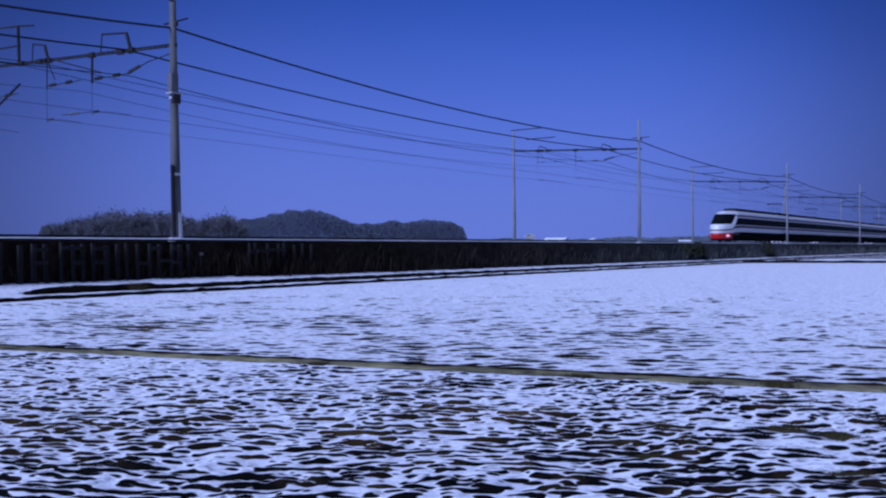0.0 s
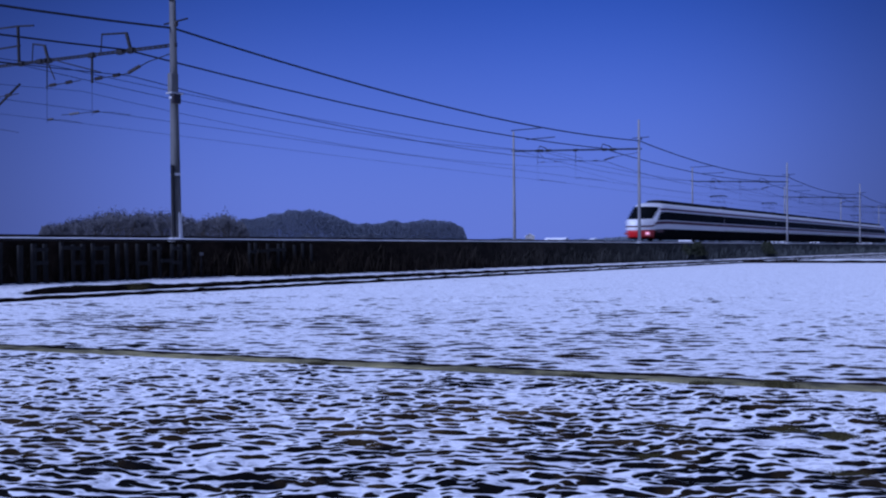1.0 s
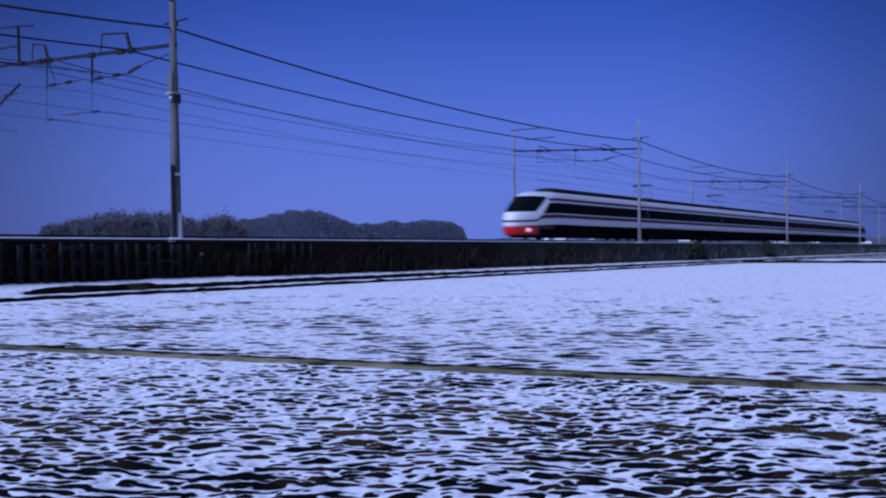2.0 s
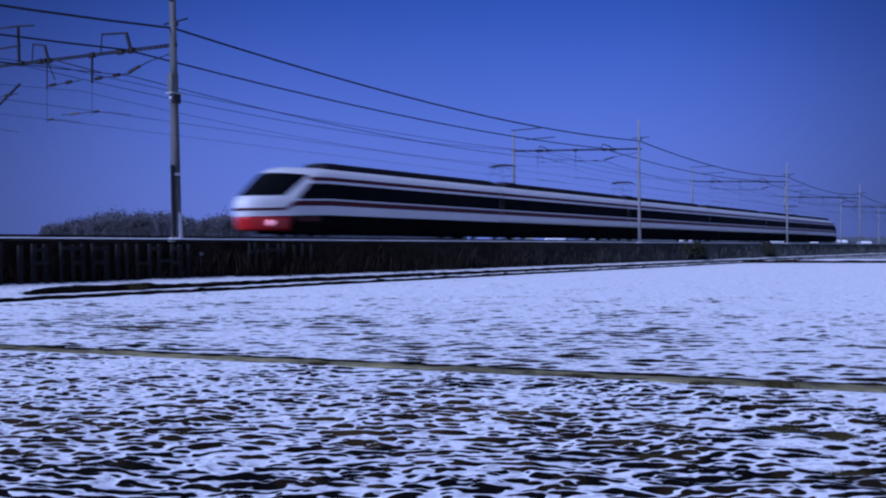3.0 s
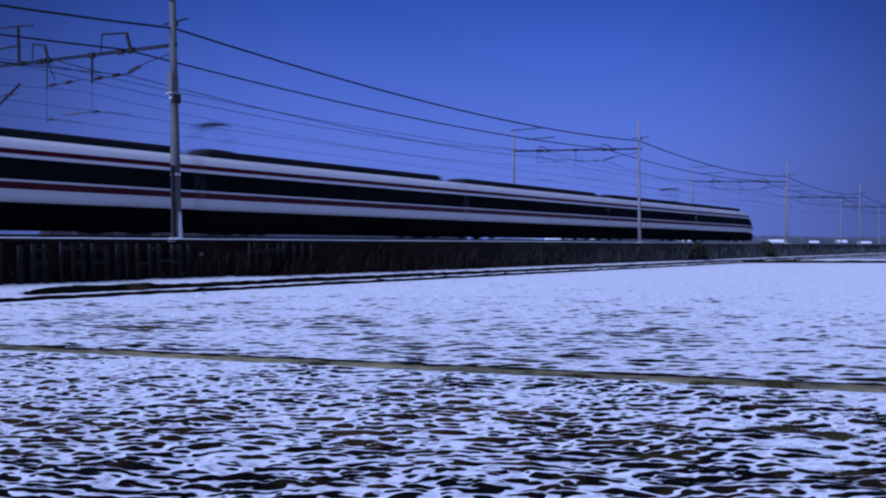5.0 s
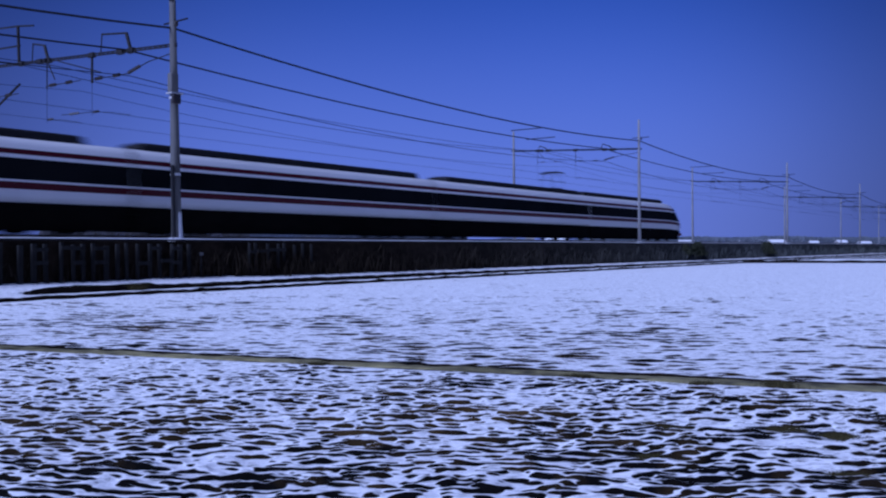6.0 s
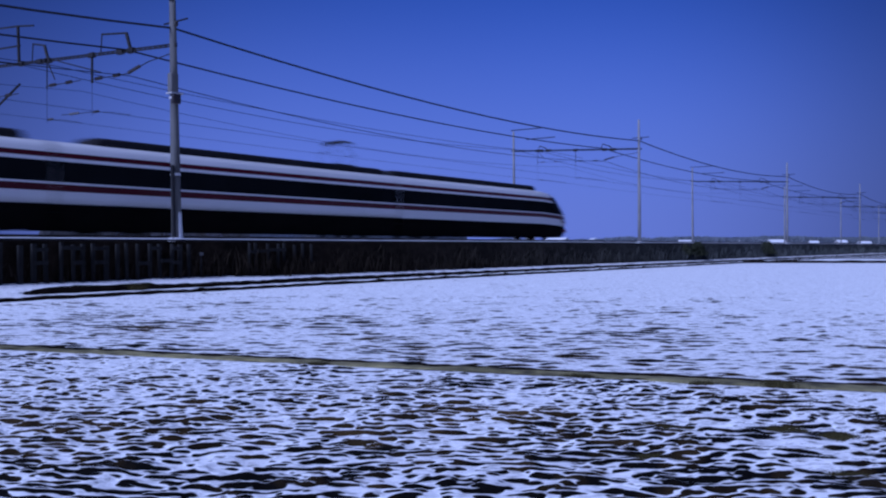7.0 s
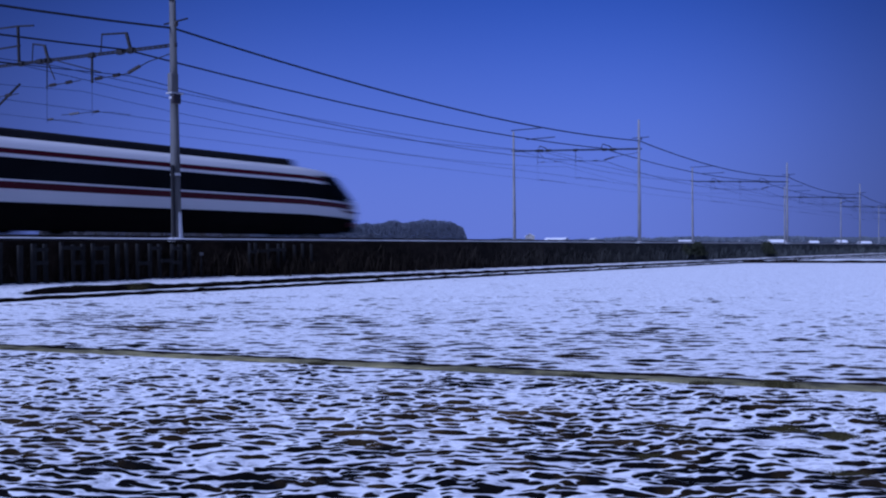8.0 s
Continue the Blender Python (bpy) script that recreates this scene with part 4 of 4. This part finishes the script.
def build_end_car(train, place, leading):
    body = part("car_body", nosed_shell(END - 0.03), M_WHITE, train, "white streamlined end car with dark red stripes", place, True)
    ahead = 0.0 if leading else 1.25  # on the tail the dark bands run on round the corner
    for s in (-1, 1):
        part("window_band", strip(s, 2.62 - ahead, END - 0.04, 2.02, 2.82, True, 0.012, slant=0.95, n=100, rows=4), M_GLASS, body, "continuous dark tinted window band")
        part("upper_stripe", strip(s, 3.6 - ahead, END - 0.04, 2.965, 3.16, True, 0.012, n=100), M_RED, body, "dark red stripe")
        part("lower_stripe", strip(s, 2.47 - ahead, END - 0.04, 1.665, 1.935, True, 0.012, n=100), M_RED, body, "dark red stripe")
        if leading and s > 0 or not leading:
            part("headlight", lamp(-s * 0.72 if leading else s * 0.72), M_LENS if not leading else M_LAMP, body, "lit headlight" if leading else "unlit lamp")
    if leading:
        part("headlight", lamp(0.72), M_LENS, body, "unlit lamp")

    def rise(s):
        f = min(1.0, max(0.0, (s - 0.90) / 0.10))
        return f * f * (3 - 2 * f)
    part("nose_stripe", front_band(lambda s: 1.46 + 0.205 * rise(s), lambda s: 1.59 + 0.345 * rise(s), 1.0, 0.012, 80), M_RED, body, "thin dark red stripe round the nose")
    part("windscreen", front_band(lambda s: 2.20, lambda s: 3.36 - 0.12 * s ** 4, 0.92 if leading else 1.0, 0.016, 80, 14, 0.07 if leading else 0.0), M_GLASS, body, "raked dark wrap-round windscreen", None, True)
    bm = front_band(lambda s: 0.30, lambda s: 1.16, 0.96, -0.03, 36, 6)
    bmesh.ops.solidify(bm, geom=bm.faces, thickness=0.03)
    # the tail's red skirt is painted near black, for the shade it lies in
    part("nose_skirt", bm, M_BRIGHT_RED if leading else M_UNDER, body, "bright red skirt under the nose" if leading else "skirt under the tail, painted dark for its shade", None, True)
    if leading:
        # shade along the skirt's sides is put into a darker red
        for s in (-1, 1):
            part("side_skirt", strip(s, 2.3, 4.3, 0.32, 1.10, True, -0.02, 8), M_RED, body, "red skirt beside the nose, darkened for shade")
    part("roof_fairing", roof_fairing(5.2, END - 0.15), M_ROOF, body, "dark grey roof equipment fairing")
    part("underfloor", underfloor(2.3, END - 0.1, 3), M_UNDER, body, "dark underfloor equipment behind sheets standing in for shade")
    for x in (4.4, END - 3.2):
        part("bogie", bogie(x), M_UNDER, body, "dark two-axle bogie")
    return body


def roof_fairing(x0, x1):
    bm = bmnew()
    prof = [(-0.80, 3.52), (-0.79, 3.90), (-0.70, 3.98), (0, 4.01), (0.70, 3.98), (0.79, 3.90), (0.80, 3.52)]
    rings = []
    for x, k in ((x0, 0.7), (x0 + 0.08, 0.95), (x0 + 0.25, 1.0), (x1 - 0.25, 1.0), (x1 - 0.08, 0.95), (x1, 0.7)):
        rings.append([bm.verts.new((x, y, 3.40 + (z - 3.40) * k)) for y, z in prof])
    for a, b in zip(rings, rings[1:]):
        for q in range(len(prof) - 1):
            bm.faces.new((a[q], a[q + 1], b[q + 1], b[q]))
    bm.faces.new(rings[0]), bm.faces.new(rings[-1][::-1])
    bmesh.ops.recalc_face_normals(bm, faces=bm.faces)
    return bm


def build_middle_car(train, place, pant=None, seed=1, bare_end=0.7):
    stations = [0.03, 0.2, 2, 5, 8, 11, 14, 17, CAR - 0.2, CAR - 0.03]
    body = part("car_body", shell(stations), M_WHITE, train, "white coach body with dark red stripes", place, True)
    for s in (-1, 1):
        part("window_band", strip(s, 0.04, CAR - 0.04, 2.02, 2.82, False, n=10), M_GLASS, body, "continuous dark tinted window band")
        part("upper_stripe", strip(s, 0.04, CAR - 0.04, 2.965, 3.16, False, n=6, rows=2), M_RED, body, "dark red stripe")
        part("lower_stripe", strip(s, 0.04, CAR - 0.04, 1.665, 1.935, False, n=6, rows=2), M_RED, body, "dark red stripe")
    a, b = (1.7 if pant == "fore" else 0.7), CAR - bare_end
    part("roof_fairing", roof_fairing(a, b), M_ROOF, body, "dark grey roof equipment fairing")
    part("underfloor", underfloor(0.1, CAR - 0.1, seed), M_UNDER, body, "dark underfloor equipment behind sheets standing in for shade")
    for x in (3.2, CAR - 3.2):
        part("bogie", bogie(x), M_UNDER, body, "dark two-axle bogie")
    part("gangway", block(bmnew(), (CAR - 0.13, -1.25, 1.1), (CAR + 0.13, 1.25, 3.3), 0.04), M_UNDER, body, "dark gangway bellows between coaches")
    if pant:
        build_pantograph({"over": 3.7, "mid": 1.7, "fore": 2.3}[pant], body)
    return body


def build_train():
    train = base("express_train", pose(93.0, TRACK_Y, RAIL_Z), "white express train with dark red stripes, running on the near track", "train")
    build_end_car(train, pose(0, 0, 0), True)
    part("gangway", block(bmnew(), (END - 0.13, -1.25, 1.1), (END + 0.13, 1.25, 3.3), 0.04), M_UNDER, train, "dark gangway bellows between coaches")
    for k in range(MIDDLE):
        x = END + k * CAR
        if k < 3:
            build_middle_car(train, pose(x, 0, 0), ("fore", "mid", None)[k], k + 5, (0.7, 1.8, 0.9)[k])
        else:
            build_middle_car(train, pose(x + CAR, 0, 0, 0, 0, 180), "over", k + 5, 2.0)
    build_end_car(train, pose(LENGTH, 0, 0, 0, 0, 180), False)
    return train


express = build_train()


# ---- distance: bare trees, woods and houses beyond the line ----
def bare_tree_parts(seed, height, spread):
    rng = random.Random(seed)
    wood = bmnew()
    tips = []

    def limb(p, d, length, r, depth):
        q = p + d * length
        mid = p.lerp(q, 0.5) + Vector((rng.gauss(0, 0.05), rng.gauss(0, 0.05), 0)) * length
        tube(wood, [p, mid, q], [r, r * 0.8, r * 0.55], 5, False)
        if depth == 0:
            tips.append((q, d))
            return
        for _ in range(rng.choice((3, 3, 4))):
            nd = (d * 0.8 + Vector((rng.gauss(0, 0.6), rng.gauss(0, 0.6), rng.gauss(0.25, 0.3))) * spread).normalized()
            limb(p.lerp(q, rng.uniform(0.6, 1.0)), nd, length * rng.uniform(0.55, 0.8), r * 0.5, depth - 1)

    limb(Vector((0, 0, -0.3)), Vector((0, 0, 1)), height * 0.32, height * 0.022, 3)
    verts, faces = [], []
    for q, d in tips:
        for _ in range(16):
            nd = (d * 0.7 + Vector((rng.gauss(0, 0.6), rng.gauss(0, 0.6), rng.gauss(0.1, 0.5)))).normalized()
            o = q - d * rng.uniform(0, 0.6)
            l = height * rng.uniform(0.05, 0.13)
            s = nd.cross(Vector((rng.random(), rng.random(), rng.random()))).normalized() * height * 0.006
            k = len(verts)
            verts.extend([o - s, o + s, o + nd * l])
            faces.append((k, k + 1, k + 2))
    me = bpy.data.meshes.new("crown")
    me.from_pydata([tuple(v) for v in verts], [], faces)
    me.materials.append(M_HAZED_TWIGS)
    return wood, me


def build_tree(seed, height, spread):
    wood, me = bare_tree_parts(seed, height, spread)
    tree = base("bare_tree", pose(0, 0, -500), "leafless winter tree with a dense crown paled by haze", "tree", "bare trees beyond the line")
    part("trunk", wood, M_BARK, tree, "dark trunk and limbs")
    crown = new("crown", me)
    crown.parent = tree
    tagged(crown, "dense haze of bare twigs")
    return tree


def sight(px, depth):
    """Ground place at a bearing given across the view, at a depth along the line of sight."""
    u = (px - 784) / 1500
    return depth * (math.cos(TURN) + u * math.sin(TURN)), depth * (math.sin(TURN) - u * math.cos(TURN))


TREE_KINDS = [build_tree(1, 11, 1.0), build_tree(2, 11, 0.8), build_tree(3, 11, 1.15)]
used = set()
rng = random.Random(12)
for px, depth, h in ((98, 182, 6.6), (120, 176, 7.6), (150, 190, 8.4), (172, 180, 9.2), (200, 188, 10.2), (222, 178, 10.4), (246, 192, 9.6), (268, 180, 9.8), (292, 188, 9.8),
                     (318, 182, 8.4), (345, 186, 8.2), (366, 178, 9.6), (388, 188, 10.6), (408, 180, 10.0), (428, 190, 8.4), (185, 196, 8.8), (255, 200, 9.0), (135, 198, 7.0)):
    k = rng.randrange(3)
    x, y = sight(px, depth)
    m = pose(x, y, 0, 0, 0, rng.uniform(0, 360))
    if k not in used:
        ob = TREE_KINDS[k]
        used.add(k)
        ob.matrix_basis = m @ Matrix.Diagonal((h / 9.6, h / 9.6, h / 9.6, 1))
    else:
        ob = copy_thing(TREE_KINDS[k], m)
        ob.scale = (h / 9.6,) * 3
for k in range(3):
    assert k in used


def build_wood(name, label, outline, depth, thick, seed, mat, leaf, count=16000):
    """A far wood: thousands of leaf clumps between the ground and an uneven outline. outline: (bearing, height)."""
    rng = random.Random(seed)
    verts, faces = [], []
    a, b = outline[0][0], outline[-1][0]
    for _ in range(count):
        px = rng.uniform(a, b)
        d = depth + rng.uniform(0, thick)
        top = float(np.interp(px, [o[0] for o in outline], [o[1] for o in outline]))
        top *= 0.94 + 0.10 * noise.noise((px * 0.05, d * 0.05, seed)) + 0.06 * noise.noise((px * 0.22, d * 0.2, seed))
        if leaf < 0.3:  # loose bare twigs along the top
            top *= 0.97 + 0.09 * rng.gauss(0, 1)
        z = max(0.1, top * (1 - rng.random() ** 1.7))
        x, y = sight(px, d)
        s = leaf * rng.uniform(0.5, 1.2)
        p = Vector((x, y, z))
        e = Vector((rng.gauss(0, 1), rng.gauss(0, 1), rng.gauss(0, 1))).normalized()
        f = e.cross(Vector((rng.gauss(0, 1), rng.gauss(0, 1), rng.gauss(0, 1)))).normalized()
        k = len(verts)
        verts.extend([tuple(p + e * s), tuple(p + f * s * 0.8), tuple(p - e * s * 0.9), tuple(p - f * s * 0.7)])
        faces.append((k, k + 1, k + 2, k + 3))
    me = bpy.data.meshes.new(name)
    me.from_pydata(verts, [], faces)
    me.materials.append(mat)
    tagged(new(name, me), label, "woods", kind="stuff")


build_wood("far_wood", "rounded evergreen wood far beyond the railway, hazed blue-grey",
           [(400, 4), (425, 15.5), (470, 17), (510, 20), (550, 20), (580, 18), (620, 14), (655, 12.5), (690, 14.5), (730, 14), (755, 15.5), (800, 14.2), (820, 11), (829, 3)], 420, 60, 5, M_HAZED_WOOD, 0.34, 150000)
build_wood("far_grove", "leafless thicket far beyond the railway, paled by haze",
           [(64, 3.5), (74, 6.6), (95, 7.4), (130, 8.6), (200, 10.8), (300, 10.4), (350, 8.5), (400, 10.5), (430, 7.5), (445, 3.5)], 230, 30, 9, M_HAZED_TWIGS, 0.26, 60000)
build_wood("low_hedges", "low leafless hedges on the horizon, greyed by haze",
           [(820, 3), (860, 5.5), (900, 6.5), (960, 5.4), (1050, 6.0), (1110, 7.6), (1150, 6.6), (1230, 7.8), (1300, 7.0), (1380, 8.2), (1450, 7.2), (1620, 7.5)], 520, 80, 15, M_HAZED_THICKET, 0.6, 40000)


def build_house(x, y, turn, w, d, h, tag):
    """A small far house with a gabled snowy roof, a door and windows."""
    house = base("house", pose(x, y, 0, 0, 0, turn), tag, "house", "houses beyond the line")
    bm = bmnew()
    block(bm, (-w / 2, -d / 2, 0), (w / 2, d / 2, h))
    part("wall", bm, M_HOUSE, house, "pale plaster walls")
    bm = bmnew()
    rise = d * 0.28
    e = 0.5
    rows = []
    for xx in (-w / 2 - e, w / 2 + e):
        rows.append([bm.verts.new((xx, yy, zz)) for yy, zz in ((-d / 2 - e, h - 0.05), (0, h + rise), (d / 2 + e, h - 0.05), (d / 2 + e, h - 0.25), (0, h + rise - 0.2), (-d / 2 - e, h - 0.25))])
    for k in range(6):
        bm.faces.new((rows[0][k], rows[0][(k + 1) % 6], rows[1][(k + 1) % 6], rows[1][k]))
    bm.faces.new(rows[0]), bm.faces.new(rows[1][::-1])
    bmesh.ops.recalc_face_normals(bm, faces=bm.faces)
    part("roof", bm, M_SNOW, house, "snow-covered gabled roof")
    for sgn in (-1, 1):
        bm = bmnew()
        vs = [bm.verts.new((sgn * w / 2, yy, zz)) for yy, zz in ((-d / 2, h - 0.02), (d / 2, h - 0.02), (0, h + rise - 0.2))]
        vt = [bm.verts.new((sgn * (w / 2 - 0.2), v.co.y, v.co.z)) for v in vs]
        bm.faces.new(vs), bm.faces.new(vt[::-1])
        for k in range(3):
            bm.faces.new((vs[k], vt[k], vt[(k + 1) % 3], vs[(k + 1) % 3]))
        bmesh.ops.recalc_face_normals(bm, faces=bm.faces)
        part("gable", bm, M_HOUSE, house)
    for k in range(max(2, int(w / 3))):
        xx = -w / 2 + (k + 0.5) * w / max(2, int(w / 3))
        for s in (-1, 1):
            part("window", block(bmnew(), (xx - 0.8, s * d / 2 - 0.04, 1.0), (xx + 0.8, s * d / 2 + 0.04, 2.2)), M_PANE, house, "dark window")
            if h > 4:
                part("window", block(bmnew(), (xx - 0.8, s * d / 2 - 0.04, 3.6), (xx + 0.8, s * d / 2 + 0.04, 4.7)), M_PANE, house, "dark window")
    return house


rng = random.Random(31)
for px, depth, turn, w, d, h in ((545, 520, 20, 7, 6, 7.6), (612, 470, 70, 10, 7, 6.0), (648, 450, 60, 12, 8, 6.4), (718, 480, 50, 9, 7, 6.2), (748, 470, 30, 10, 7, 6.2), (938, 560, 30, 6, 6, 8.0),
                                 (985, 540, 80, 16, 8, 4.5), (1050, 560, 40, 14, 8, 4.4), (1214, 480, 35, 7.5, 6, 3.2), (1120, 640, 70, 9, 7, 5.0), (1300, 620, 20, 9, 7, 4.4), (1345, 600, 60, 9, 7, 4.2),
                                 (1375, 520, 40, 9, 6, 3.8), (1440, 520, 30, 4.5, 4, 3.6), (1489, 430, 50, 3.8, 3.5, 3.6), (1530, 500, 15, 6, 5, 2.8), (1410, 640, 35, 10, 7, 4.6)):
    x, y = sight(px, depth)
    build_house(x, y, turn if px < 1100 else turn * 0.3 - 66, w, d, h, "far two-storey house with a snowy gabled roof" if h > 4 else "far low house with a snowy gabled roof")


def motions():
    """The train runs along the near track at a nearly steady pace."""
    rows = [(0.0, 96.0), (0.5, 86.8), (1.0, 73.2), (1.5, 63.2), (1.7, 58.7), (2.8, 32.4), (3.0, 27.2), (3.5, 17.8), (4.0, 3.9), (4.5, -5.3), (4.7, -10.8), (5.8, -36.9), (6.0, -42.4), (6.5, -52.5), (7.0, -66.5), (7.5, -76.4), (8.0, -90.6)]
    walk(express, [(t, pose(x, TRACK_Y, RAIL_Z)) for t, x in rows])


motions()
